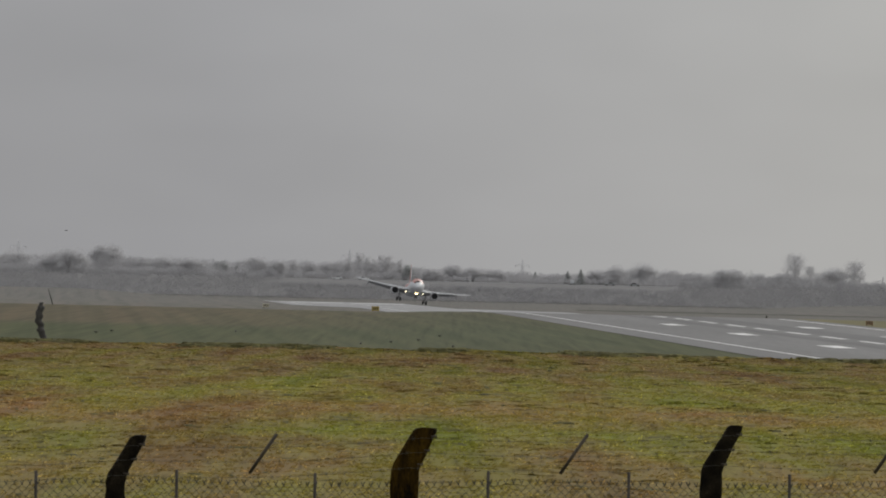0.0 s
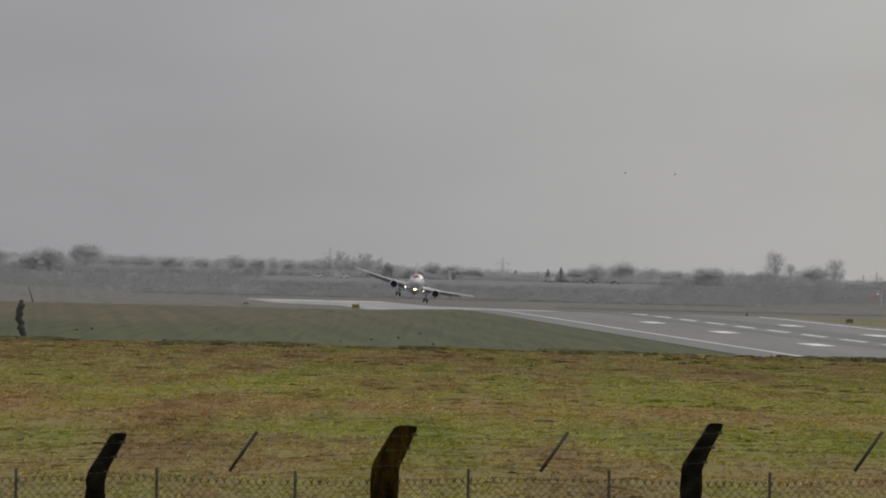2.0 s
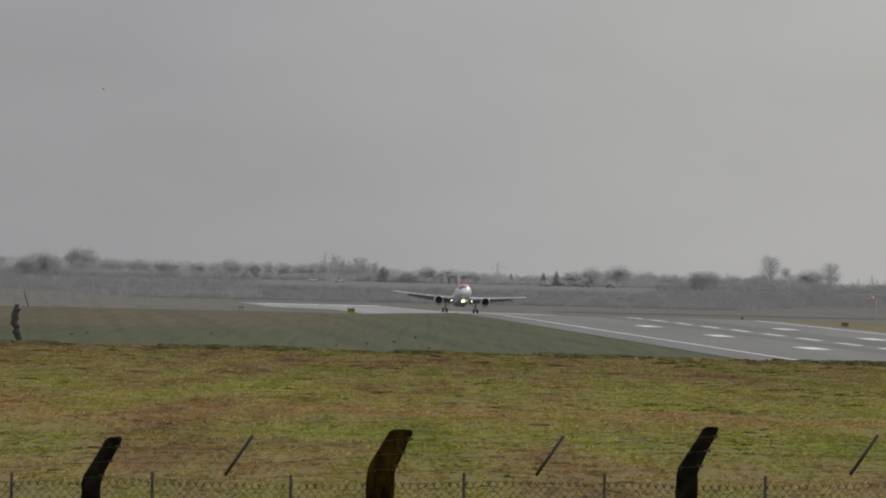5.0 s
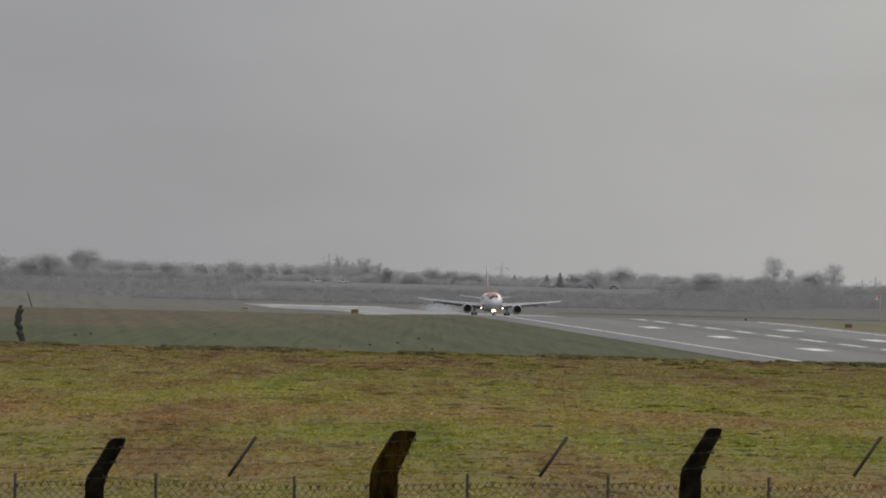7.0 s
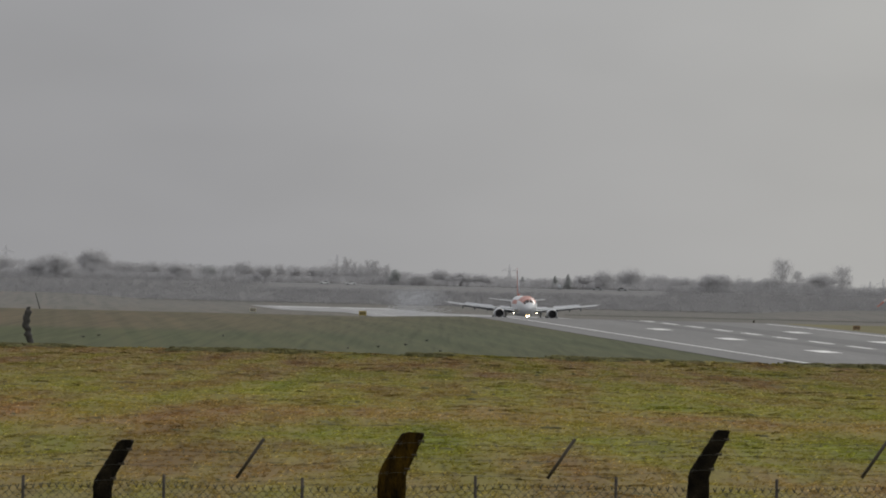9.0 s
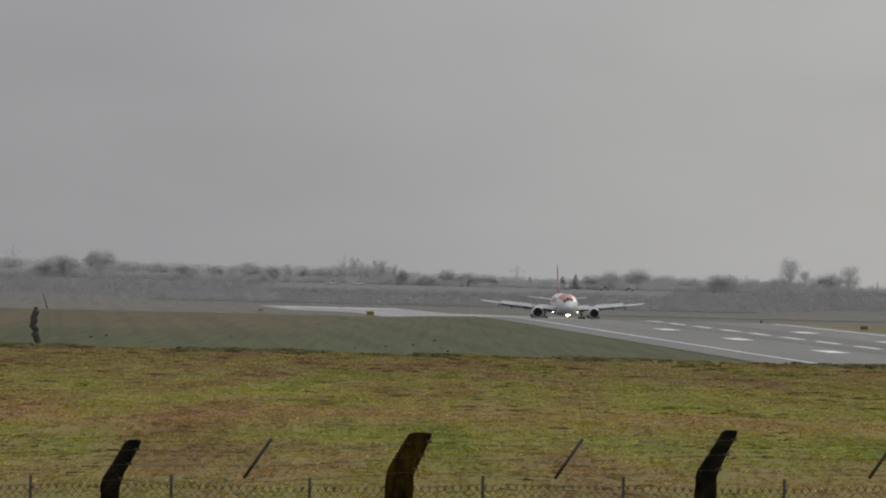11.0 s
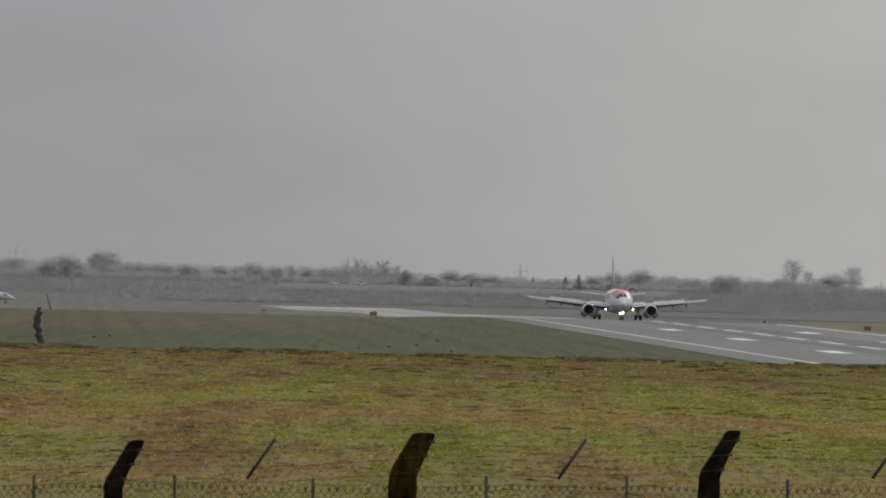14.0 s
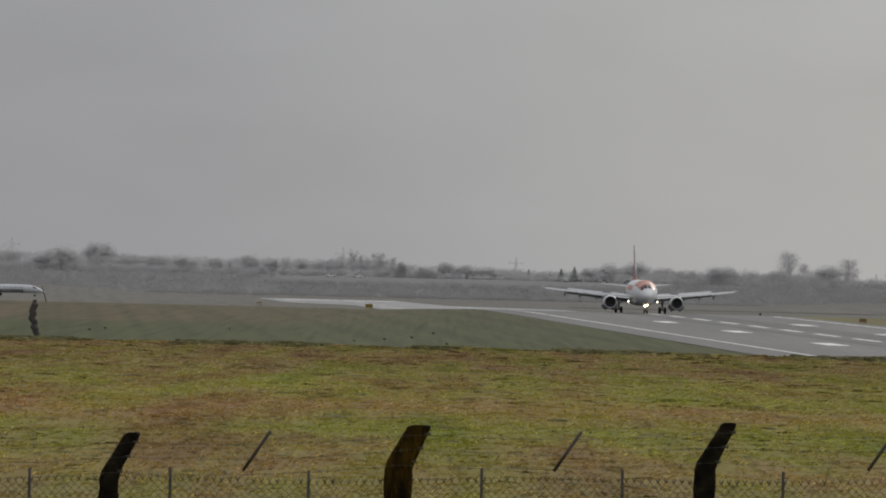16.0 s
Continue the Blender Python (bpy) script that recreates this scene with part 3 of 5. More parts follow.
def turf_tussocks(count):
    """Low humps of turf that make the field uneven."""
    rng = np.random.default_rng(21)
    verts, faces = [], []
    for i in range(count):
        brow = i % 5 == 0
        y = rng.uniform(462, 496) if brow else 118 + 382 * rng.random() ** 0.8
        half = 0.062 * y + 1.5
        x = rng.uniform(-half, half)
        if noise.noise((x * 0.5, y * 0.10, 17)) + 0.5 * rng.random() < 0.12:
            continue
        k0 = 0.35 + y / 370
        w, d, h = (0.12 + 0.55 * rng.random() ** 2) * k0, rng.uniform(0.3, 0.9), rng.uniform(0.015, 0.050) * k0
        if brow:
            h *= 1.0 + 3.2 * max(0.0, noise.noise((x * 0.16, 2, 31)) + 0.25)
        z = height(y) + rise(x, y) - 0.012
        k = len(verts)
        n = 6
        for ring, f in ((0.0, 1.0), (0.8, 0.6)):
            for j in range(n):
                a = 2 * math.pi * j / n + 0.4
                r = f * rng.uniform(0.7, 1.25)
                verts.append((x + w * r * math.cos(a), y + d * r * math.sin(a), z + h * ring * rng.uniform(0.6, 1.1)))
        verts.append((x + 0.3 * w * rng.normal(), y, z + h))
        for j in range(n):
            q = (j + 1) % n
            faces += [(k + j, k + q, k + n + q, k + n + j), (k + n + j, k + n + q, k + 2 * n)]
    me = bpy.data.meshes.new("turf_tussocks")
    me.from_pydata(verts, [], faces)
    tagged(data_object("turf_tussocks", me, TURF), "low uneven tussocks of mossy winter turf", "tussocks", kind="stuff")


turf_tussocks(8000)


def turf_ridges(count):
    """Ragged low lips of turf that run across the field, steep on one side."""
    rng = np.random.default_rng(33)
    verts, faces = [], []
    for i in range(count):
        brow = i % 6 == 0
        y = rng.uniform(470, 494) if brow else 120 + 370 * rng.random() ** 0.85
        half = 0.062 * y + 1.5
        x = rng.uniform(-half, half)
        if not brow and noise.noise((x * 0.16, y * 0.04, 23)) < 0.06 + 0.2 * rng.random():
            continue
        k0 = 0.45 + y / 420
        n = 7 + int(rng.integers(0, 6))
        step = rng.uniform(0.04, 0.12) * k0
        h, d = rng.uniform(0.025, 0.075) * k0 * (1.3 if brow else 1.0), rng.uniform(0.35, 0.8)
        slant, k = rng.normal(0, 0.25), len(verts)
        for j in range(n + 1):
            f = math.sin(math.pi * j / n) ** 0.6 * rng.uniform(0.55, 1.1)
            px, py = x + (j - n / 2) * step, y + slant * (j - n / 2) * step + rng.normal(0, 0.05)
            z = height(py) + rise(px, py) - 0.015
            verts += [(px, py, z), (px + rng.normal(0, 0.02), py + 0.04 - 0.05 * f, z + h * f), (px, py + d * 0.4, z + 0.75 * h * f), (px, py + d, z)]
            if j:
                for q in range(3):
                    faces.append((k + 4 * (j - 1) + q, k + 4 * j + q, k + 4 * j + q + 1, k + 4 * (j - 1) + q + 1))
    me = bpy.data.meshes.new("turf_ridges")
    me.from_pydata(verts, [], faces)
    tagged(data_object("turf_ridges", me, TURF), "ragged lips of winter turf across the field", "turf", kind="stuff")


turf_ridges(4200)


def earth_clods(count):
    """Kicked-up clods and dead tussocks, thicker along the brow of the field; their dark colour doubles as the turf's
    shaded sides.
    """
    rng = np.random.default_rng(9)
    verts, faces = [], []
    for i in range(count):
        brow = i % 3 > 0
        y = rng.uniform(468, 493) if brow else 125 + 360 * rng.random() ** 0.9
        half = 0.062 * y + 1.0
        x = rng.uniform(-half, half)
        if brow and noise.noise((x * 0.13, 3, 8)) < -0.12 + 0.3 * rng.random():
            continue
        if not brow and noise.noise((x * 0.22, y * 0.05, 41)) < 0.10 + 0.25 * rng.random():
            continue
        w, d, h = (0.10 + (0.95 if brow else 0.40) * rng.random() ** 2) * (0.5 + y / 500), rng.uniform(0.2, 0.6), (rng.uniform(0.05, 0.21) if brow else rng.uniform(0.03, 0.08)) * (0.5 + y / 500)
        z = height(y) + rise(x, y) - 0.015
        k = len(verts)
        n = 7
        for ring, f in ((0, 1.0), (1, 0.62)):
            for j in range(n):
                a = 2 * math.pi * j / n
                r = f * rng.uniform(0.75, 1.2)
                verts.append((x + w * r * math.cos(a), y + d * r * math.sin(a), z + h * ring * rng.uniform(0.55, 1.0)))
        verts.append((x, y, z + h))
        for j in range(n):
            q = (j + 1) % n
            faces += [(k + j, k + q, k + n + q, k + n + j), (k + n + j, k + n + q, k + 2 * n)]
    me = bpy.data.meshes.new("earth_clods")
    me.from_pydata(verts, [], faces)
    tagged(data_object("earth_clods", me, CLOD), "scattered clods and dead tussocks, dark also for shaded turf sides", "clods", kind="stuff")


earth_clods(4500)


# ---- the landing airliner: nose towards -y, main wheels at the origin ----
def ring_at(y, zc, rw, rh, n=28):
    return [(rw * math.cos(a), y, zc + rh * math.sin(a)) for a in [2 * math.pi * i / n for i in range(n)]]


FUSELAGE = [(-16.1, 3.05, 0.06, 0.06), (-15.95, 3.06, 0.34, 0.32), (-15.5, 3.12, 0.78, 0.72), (-14.8, 3.24, 1.20, 1.14), (-13.9, 3.40, 1.55, 1.53), (-12.8, 3.55, 1.80, 1.83),
            (-11.5, 3.66, 1.93, 2.0), (-10.0, 3.70, 1.975, 2.07), (7.0, 3.70, 1.975, 2.07), (9.5, 3.85, 1.85, 1.90), (12.0, 4.15, 1.50, 1.55), (14.5, 4.50, 1.02, 1.08), (16.6, 4.78, 0.50, 0.55), (17.7, 4.92, 0.18, 0.22)]


def body_at(y):
    ys = [f[0] for f in FUSELAGE]
    return [float(np.interp(y, ys, [f[i] for f in FUSELAGE])) for i in (1, 2, 3)]


def shell(bm, y0, y1, a0, a1, out, steps=10, arc=12):
    """A patch that lies on the fuselage skin, between two angles."""
    rings = []
    for i in range(steps + 1):
        y = y0 + (y1 - y0) * i / steps
        zc, rw, rh = body_at(y)
        rings.append([((rw + out) * math.cos(radians(a0 + (a1 - a0) * k / arc)), y, zc + (rh + out) * math.sin(radians(a0 + (a1 - a0) * k / arc))) for k in range(arc + 1)])
    loft(bm, rings, False, False, wrap=False)


def aerofoil(x, y, z, chord, thick, twist=0.0):
    """A closed section across x; leading edge at y, chord runs aft."""
    pts = []
    for c, h in ((0, 0), (0.02, 0.25), (0.10, 0.42), (0.30, 0.55), (0.60, 0.38), (1.0, 0.02), (0.60, -0.28), (0.30, -0.40), (0.10, -0.30), (0.02, -0.18)):
        pts.append((x, y + c * chord, z + h * thick * chord - c * chord * twist))
    return pts


def wing_z(x):
    """Height of the chord plane along the half span."""
    return 2.72 + 0.075 * (x - 1.9) + 0.0022 * max(0, x - 6) ** 2


def wing_le(x):
    return -4.9 + (x - 1.9) * 0.50


def wing_chord(x):
    return float(np.interp(x, [1.5, 6.4, 17.0], [6.4, 3.9, 1.5]))


flexing, oleos = [], []
plane = empty("airliner")
tagged(plane, "white twin-jet airliner with orange tail landing in crosswind", "airplane")

bm = bmesh.new()
loft(bm, [ring_at(*f) for f in FUSELAGE])
fuselage = part("fuselage", bm, WHITE_PAINT, plane, "glossy white fuselage")
bm = bmesh.new()
shell(bm, -15.3, 8.0, 205, 335, 0.012, 24, 16)
part("belly", bm, BELLY_GREY, plane, "pale grey lower fuselage")
bm = bmesh.new()
shell(bm, -14.4, -6.0, 30, 150, 0.014, 12, 14)
part("crown_panel", bm, ORANGE, plane, "orange painted crown above the cockpit")
for s_ in (1, -1):
    bm = bmesh.new()
    if s_ > 0:
        shell(bm, -5.0, 6.0, 8, 34, 0.012, 8, 4)
    else:
        shell(bm, -5.0, 6.0, 146, 172, 0.012, 8, 4)
    part("livery_band", bm, ORANGE, plane, "orange livery band on the side")
# windscreen panes
for a0, a1 in ((60, 88), (92, 120), (36, 57), (123, 144)):
    bm = bmesh.new()
    shell(bm, -14.75, -13.75, a0, a1, 0.03, 4, 4)
    part("cockpit_window", bm, GLASS_DARK, plane, "dark cockpit window")
# belly fairing
bm = bmesh.new()
loft(bm, [ring_at(y, 2.15, w, h, 20) for y, w, h in ((-6.4, 0.5, 0.2), (-5.2, 1.5, 0.62), (-3, 2.1, 0.85), (2.5, 2.1, 0.85), (4.6, 1.4, 0.6), (6.2, 0.4, 0.2))])
part("wing_fairing", bm, BELLY_GREY, plane)

for s_ in (1, -1):
    bm = bmesh.new()
    loft(bm, [aerofoil(s_ * x, wing_le(x), wing_z(x) + 0.05, wing_chord(x), th, 0.02) for x, th in
              ((0.8, 0.15), (1.9, 0.145), (4.0, 0.13), (6.4, 0.12), (9.5, 0.115), (12.5, 0.11), (15.5, 0.11), (16.8, 0.10), (17.02, 0.06))])
    wing = part("wing", bm, WING_GREY, plane, "light grey wing")
    flexing.append((wing, s_))
    # bright slats along the leading edge
    for x0, x1 in ((2.4, 5.2), (6.4, 9.6), (9.7, 12.9), (13.0, 16.4)):
        bm = bmesh.new()
        rings = []
        for x in (x0, x1):
            c = wing_chord(x) * 0.13
            y, z = wing_le(x) - c * 0.55, wing_z(x) - 0.14 * wing_chord(x) ** 0.5 * 0.6
            low = -0.02 if x0 > 12 else 0.02
            rings.append([(s_ * x, y, z + low), (s_ * x, y + c * 0.25, z + 0.14), (s_ * x, y + c, z + 0.20), (s_ * x, y + c * 1.05, z + 0.15), (s_ * x, y + c * 0.4, z + low - 0.01)])
        loft(bm, rings)
        part("slat", bm, WHITE_PAINT, wing, "white leading-edge slat", smooth=False)
    # flaps lowered behind the wing
    for x0, x1 in ((2.1, 6.3), (6.45, 12.6)):
        bm = bmesh.new()
        rings = []
        for x in (x0, x1):
            ch = wing_chord(x) * (0.27 if x < 6.4 else 0.37)
            y, z = wing_le(x) + wing_chord(x) * 0.93, wing_z(x) - 0.02
            rings.append([(s_ * x, y, z), (s_ * x, y + ch * 0.3, z + 0.02), (s_ * x, y + ch * 0.85, z - ch * 0.46), (s_ * x, y + ch * 0.80, z - ch * 0.49), (s_ * x, y + ch * 0.14, z - ch * 0.16)])
        loft(bm, rings)
        part("flap", bm, FLAP_GREY, wing, "lowered grey flap", smooth=False)
    # canoe fairings of the flap tracks
    for x in (7.6, 10.4, 12.9):
        bm = bmesh.new()
        y = wing_le(x) + wing_chord(x) * 0.55
        loft(bm, [[(s_ * x + r * math.cos(a), y + d, wing_z(x) - 0.30 - 0.26 * d + 1.3 * r * math.sin(a)) for a in [i * math.pi / 4 for i in range(8)]] for d, r in ((0, 0.03), (0.5, 0.17), (1.5, 0.18), (2.5, 0.04))])
        part("flap_track", bm, FLAP_GREY, wing)
    # engine
    ex, ez = 5.75 * s_, 1.88
    bm = bmesh.new()
    loft(bm, [[(ex + r * math.cos(a), y, ez + r * math.sin(a) * k) for a in [i * math.pi / 14 for i in range(28)]] for y, r, k in
              ((-6.9, 0.93, 1), (-6.95, 1.0, 1), (-6.7, 1.10, 1), (-5.8, 1.17, 1.0), (-4.6, 1.17, 1.0), (-3.4, 1.05, 1.0), (-2.6, 0.90, 1.0))], False, False)
    engine = part("engine", bm, WHITE_PAINT, plane, "white engine nacelle")
    bm = bmesh.new()
    loft(bm, [[(ex + r * math.cos(a), y, ez + r * math.sin(a)) for a in [i * math.pi / 14 for i in range(28)]] for y, r in
              ((-6.6, 0.86), (-6.9, 0.90), (-7.0, 0.97), (-6.93, 1.045), (-6.75, 1.09))], False, False)
    part("intake_lip", bm, BARE_METAL, engine, "bare metal intake lip")
    bm = bmesh.new()
    loft(bm, [[(ex + r * math.cos(a), y, ez + r * math.sin(a)) for a in [i * math.pi / 14 for i in range(28)]] for y, r in ((-6.75, 0.885), (-6.0, 0.87), (-5.9, 0.25), (-6.35, 0.02))], False, True)
    part("fan", bm, FAN_DARK, engine, "dark engine fan")
    bm = bmesh.new()
    loft(bm, [[(ex + w * c, y, z) for c, z in ((-1, z0), (1, z0), (1, z1), (-1, z1))] for y, w, z0, z1 in ((-6.0, 0.05, 2.80, 2.9), (-4.5, 0.22, 2.3, 3.1), (-1.5, 0.22, 2.3, 3.05), (0.6, 0.05, 2.5, 2.9))])
    part("engine_pylon", bm, WING_GREY, engine, "", False)
    # main gear
    gx = 3.79 * s_
    bm = bmesh.new()
    add_tube(bm, (gx, 0, 0.5), (gx - 0.05 * s_, 0.0, 2.95), 0.13, 0.17, 10)
    add_tube(bm, (gx, 0.0, 1.5), (gx - 1.5 * s_, 0.05, 2.55), 0.07, 0.07, 8)
    add_tube(bm, (gx - 0.55, 0, 0.57), (gx + 0.55, 0, 0.57), 0.09, 0.09, 8)
    gear = part("main_gear", bm, GEAR_GREY, plane, "grey main landing-gear strut")
    oleos.append(gear)
    bm = bmesh.new()
    add_box(bm, gx + 0.30 * s_, 0.1, 1.75, 0.05, 0.75, 1.5, bevel=0.02)
    part("gear_door", bm, WING_GREY, gear, "", False)
    for d in (-0.46, 0.46):
        bm = bmesh.new()
        prof = [(-0.20, 0.30), (-0.20, 0.48), (-0.13, 0.57), (0.13, 0.57), (0.20, 0.48), (0.20, 0.30)]
        loft(bm, [[(gx + d + px, r * math.cos(a), 0.57 + r * math.sin(a)) for a in [i * math.pi / 10 for i in range(20)]] for px, r in prof])
        part("wheel", bm, TYRE, gear, "black double wheel")
    # landing light at the wing root, shining ahead
    bm = bmesh.new()
    bmesh.ops.create_uvsphere(bm, u_segments=12, v_segments=8, radius=0.115, matrix=Matrix.Translation((2.5 * s_, -4.75, 2.05)))
    part("landing_light", bm, LAMP_WHITE, plane, "bright white landing light")
    # tailplane
    bm = bmesh.new()
    loft(bm, [aerofoil(s_ * x, 12.2 + (x - 0.6) * 0.60, 4.42 + 0.105 * (x - 0.6), c, 0.09) for x, c in ((0.4, 3.9), (2.0, 3.1), (4.5, 2.1), (6.1, 1.35), (6.22, 1.0))])
    part("tailplane", bm, WHITE_PAINT, plane, "white tailplane")

bm = bmesh.new()
fin_rows = []
for z, y, c, th in ((5.2, 9.4, 6.2, 0.10), (6.2, 10.6, 5.2, 0.10), (8.5, 12.7, 3.9, 0.095), (10.8, 14.8, 2.7, 0.09), (11.7, 15.6, 2.2, 0.08), (11.78, 15.9, 1.7, 0.05)):
    fin_rows.append([(h * th * c, y + k * c, z) for k, h in ((0, 0), (0.05, 0.3), (0.3, 0.5), (0.7, 0.3), (1, 0.02), (0.7, -0.3), (0.3, -0.5), (0.05, -0.3))])
loft(bm, fin_rows)
fin = part("tail_fin", bm, ORANGE, plane, "orange tail fin")
bm = bmesh.new()
loft(bm, [[(h * th * c * 1.12, y - 0.03 + k * c, z) for k, h in ((0, 0), (0.02, 0.2), (0.05, 0.3), (0.05, -0.3), (0.02, -0.2))] for z, y, c, th in
          ((6.2, 10.6, 5.2, 0.10), (8.5, 12.7, 3.9, 0.095), (10.8, 14.8, 2.7, 0.09), (11.7, 15.6, 2.2, 0.08))])
part("leading_edge", bm, BELLY_GREY, fin, "pale grey leading edge")

# nose gear with its taxi and take-off lights
bm = bmesh.new()
add_tube(bm, (0, -11.04, 0.38), (0, -10.9, 2.0), 0.085, 0.11, 10)
add_tube(bm, (-0.34, -11.04, 0.38), (0.34, -11.04, 0.38), 0.06, 0.06, 8)
add_tube(bm, (0, -11.0, 0.95), (0, -12.2, 1.9), 0.05, 0.05, 6)
nose_gear = part("nose_gear", bm, GEAR_GREY, plane, "grey nose-gear strut")
for s_ in (1, -1):
    bm = bmesh.new()
    prof = [(-0.11, 0.2), (-0.11, 0.32), (-0.06, 0.38), (0.06, 0.38), (0.11, 0.32), (0.11, 0.2)]
    loft(bm, [[(0.25 * s_ + px, -11.04 + r * math.cos(a), 0.38 + r * math.sin(a)) for a in [i * math.pi / 9 for i in range(18)]] for px, r in prof])
    part("nose_wheel", bm, TYRE, nose_gear, "small black nose wheel")
    bm = bmesh.new()
    add_box(bm, 0.42 * s_, -11.3, 1.5, 0.03, 1.3, 0.55, bevel=0.01)
    part("nose_gear_door", bm, WHITE_PAINT, nose_gear, "", False)
    bm = bmesh.new()
    bmesh.ops.create_uvsphere(bm, u_segments=12, v_segments=8, radius=0.145, matrix=Matrix.Translation((0.20 * s_, -11.35, 1.42 + 0.08 * s_)))
    part("taxi_light", bm, LAMP_WARM, nose_gear, "warm glowing nose-gear light")


def make_spoiler(s_, x0, x1):
    """A spoiler panel that lies flat along its own hinge, on the local x axis."""
    def hinge_at(x):
        return Vector((s_ * x, wing_le(x) + wing_chord(x) * 0.66, wing_z(x) + 0.07 + 0.026 * wing_chord(x)))
    a, b = hinge_at(x0), hinge_at(x1)
    mid, way = (a + b) / 2, (b - a) * s_
    half = way.length / 2
    bm = bmesh.new()
    loft(bm, [[(x, 0, -0.012), (x, 0.64, -0.012), (x, 0.64, 0.006), (x, 0, 0.024)] for x in (-half + 0.01, half - 0.01)])
    ob = part("spoiler", bm, SPOILER_GREY, plane, "grey wing spoiler panel", False)
    turn = math.degrees(math.atan2(way.y, way.x))
    dip = -math.degrees(math.atan2(way.z, math.hypot(way.x, way.y)))
    return ob, (*mid, dip, turn)


spoilers = [make_spoiler(s_, x0, x1) for s_ in (1, -1) for x0, x1 in ((3.0, 5.2), (6.7, 8.15), (8.2, 9.65), (9.7, 11.15), (11.2, 12.6))]


def make_reverser(s_, angle):
    """A door of the thrust reverser, hinged at its rear; it swings out while the jet brakes."""
    bm = bmesh.new()
    r = 1.15
    loft(bm, [[(r * math.sin(radians(g)), y, r * (math.cos(radians(g)) - 1) + up) for g in (-32, -16, 0, 16, 32)] for y, up in ((-1.1, 0.03), (0.15, -0.02))], False, False, wrap=False)
    bmesh.ops.solidify(bm, geom=bm.faces[:], thickness=0.05)
    ob = part("reverser_door", bm, FLAP_GREY, plane, "grey thrust reverser door", False)
    m = pose(5.75 * s_, -3.9, 1.88) @ pose(0, 0, 0, 0, angle, 0) @ pose(0, 0, 1.13)
    return ob, m


reverser_doors = [make_reverser(s_, a) for s_ in (1, -1) for a in (135, 225)]


# ---- the bank, hedges and trees beyond the airfield ----
def across(name, x0, x1, y0, y1, lift, material, label, category, step=8.0):
    """A sheet that follows the land between two distances."""
    xs = list(np.arange(x0, x1 + 0.1, step))
    ys = [y0] + [y for y in ROWS if y0 < y < y1] + [y1]
    verts = [(x, y, height(y) + rise(x, y) + lift) for y in ys for x in xs]
    k = len(xs)
    faces = [(j * k + i, j * k + i + 1, (j + 1) * k + i + 1, (j + 1) * k + i) for j in range(len(ys) - 1) for i in range(k - 1)]
    me = bpy.data.meshes.new(name)
    me.from_pydata(verts, [], faces)
    return tagged(data_object(name, me, material, smooth=True), label, category, kind="structure")


across("scrub_bank", -420, 420, 3196, 3345, 0.12, HAZED_SCRUB_SOIL, "dark scrub-covered bank beyond the airfield", "bank")
across("drainage_ditch", 45, 330, 2585, 2650, 0.06, DITCH, "dark grassy drainage ditch across the far field", "ditch")


def twig_mass(rng, centres, count, length, width, upward=0.3):
    """Slim twigs scattered through lobes: arrays of triangles."""
    c = np.array(centres)
    w = c[:, 3] ** 1.6
    pick = rng.choice(len(c), count, p=w / w.sum())
    d = rng.normal(size=(count, 3))
    d /= np.linalg.norm(d, axis=1)[:, None]
    rad = rng.random(count) ** 0.42
    pts = c[pick, :3] + d * (rad * c[pick, 3])[:, None] * np.array([1, 1, 0.85])
    way = d + rng.normal(size=(count, 3)) * 0.5 + np.array([0, 0, upward])
    way /= np.linalg.norm(way, axis=1)[:, None]
    side_ = np.cross(way, rng.normal(size=(count, 3)))
    side_ /= np.linalg.norm(side_, axis=1)[:, None]
    ln = (length * rng.uniform(0.5, 1.3, count))[:, None]
    wd = (width * rng.uniform(0.6, 1.4, count))[:, None]
    verts = np.stack([pts - side_ * wd, pts + side_ * wd, pts + way * ln], 1).reshape(-1, 3)
    return verts


def tri_mesh(name, verts):
    me = bpy.data.meshes.new(name)
    me.from_pydata([tuple(v) for v in verts], [], [(3 * i, 3 * i + 1, 3 * i + 2) for i in range(len(verts) // 3)])
    return me


def grow(bm, rng, p, way, length, r, level, spread, rise_, tips):
    """A limb that bends a little and forks; gathers the tips where twigs stand."""
    mid = p + way * length * 0.5 + Vector(rng.normal(size=3)) * length * 0.05
    end = mid + (way + Vector(rng.normal(size=3)) * 0.18 + Vector((0, 0, 0.10))).normalized() * length * 0.5
    add_tube(bm, p, mid, r, r * 0.8, 5 if level > 1 else 4, False)
    add_tube(bm, mid, end, r * 0.8, r * 0.55, 5 if level > 1 else 4, False)
    if level <= 2:
        tips += [(mid, 0.34 * length), (end, 0.46 * length)]
    if level == 0:
        return
    turn = rng.uniform(0, 6.28)
    for i in range(4):
        a = turn + 1.57 * i + rng.uniform(-0.4, 0.4)
        side_ = way.orthogonal().normalized()
        side_.rotate(Matrix.Rotation(a, 3, way))
        out = (way + side_ * spread * rng.uniform(0.6, 1.3) + Vector((0, 0, rise_))).normalized()
        grow(bm, rng, mid.lerp(end, rng.uniform(0.2, 1.0)), out, length * rng.uniform(0.56, 0.78), r * 0.52, level - 1, spread, rise_, tips)


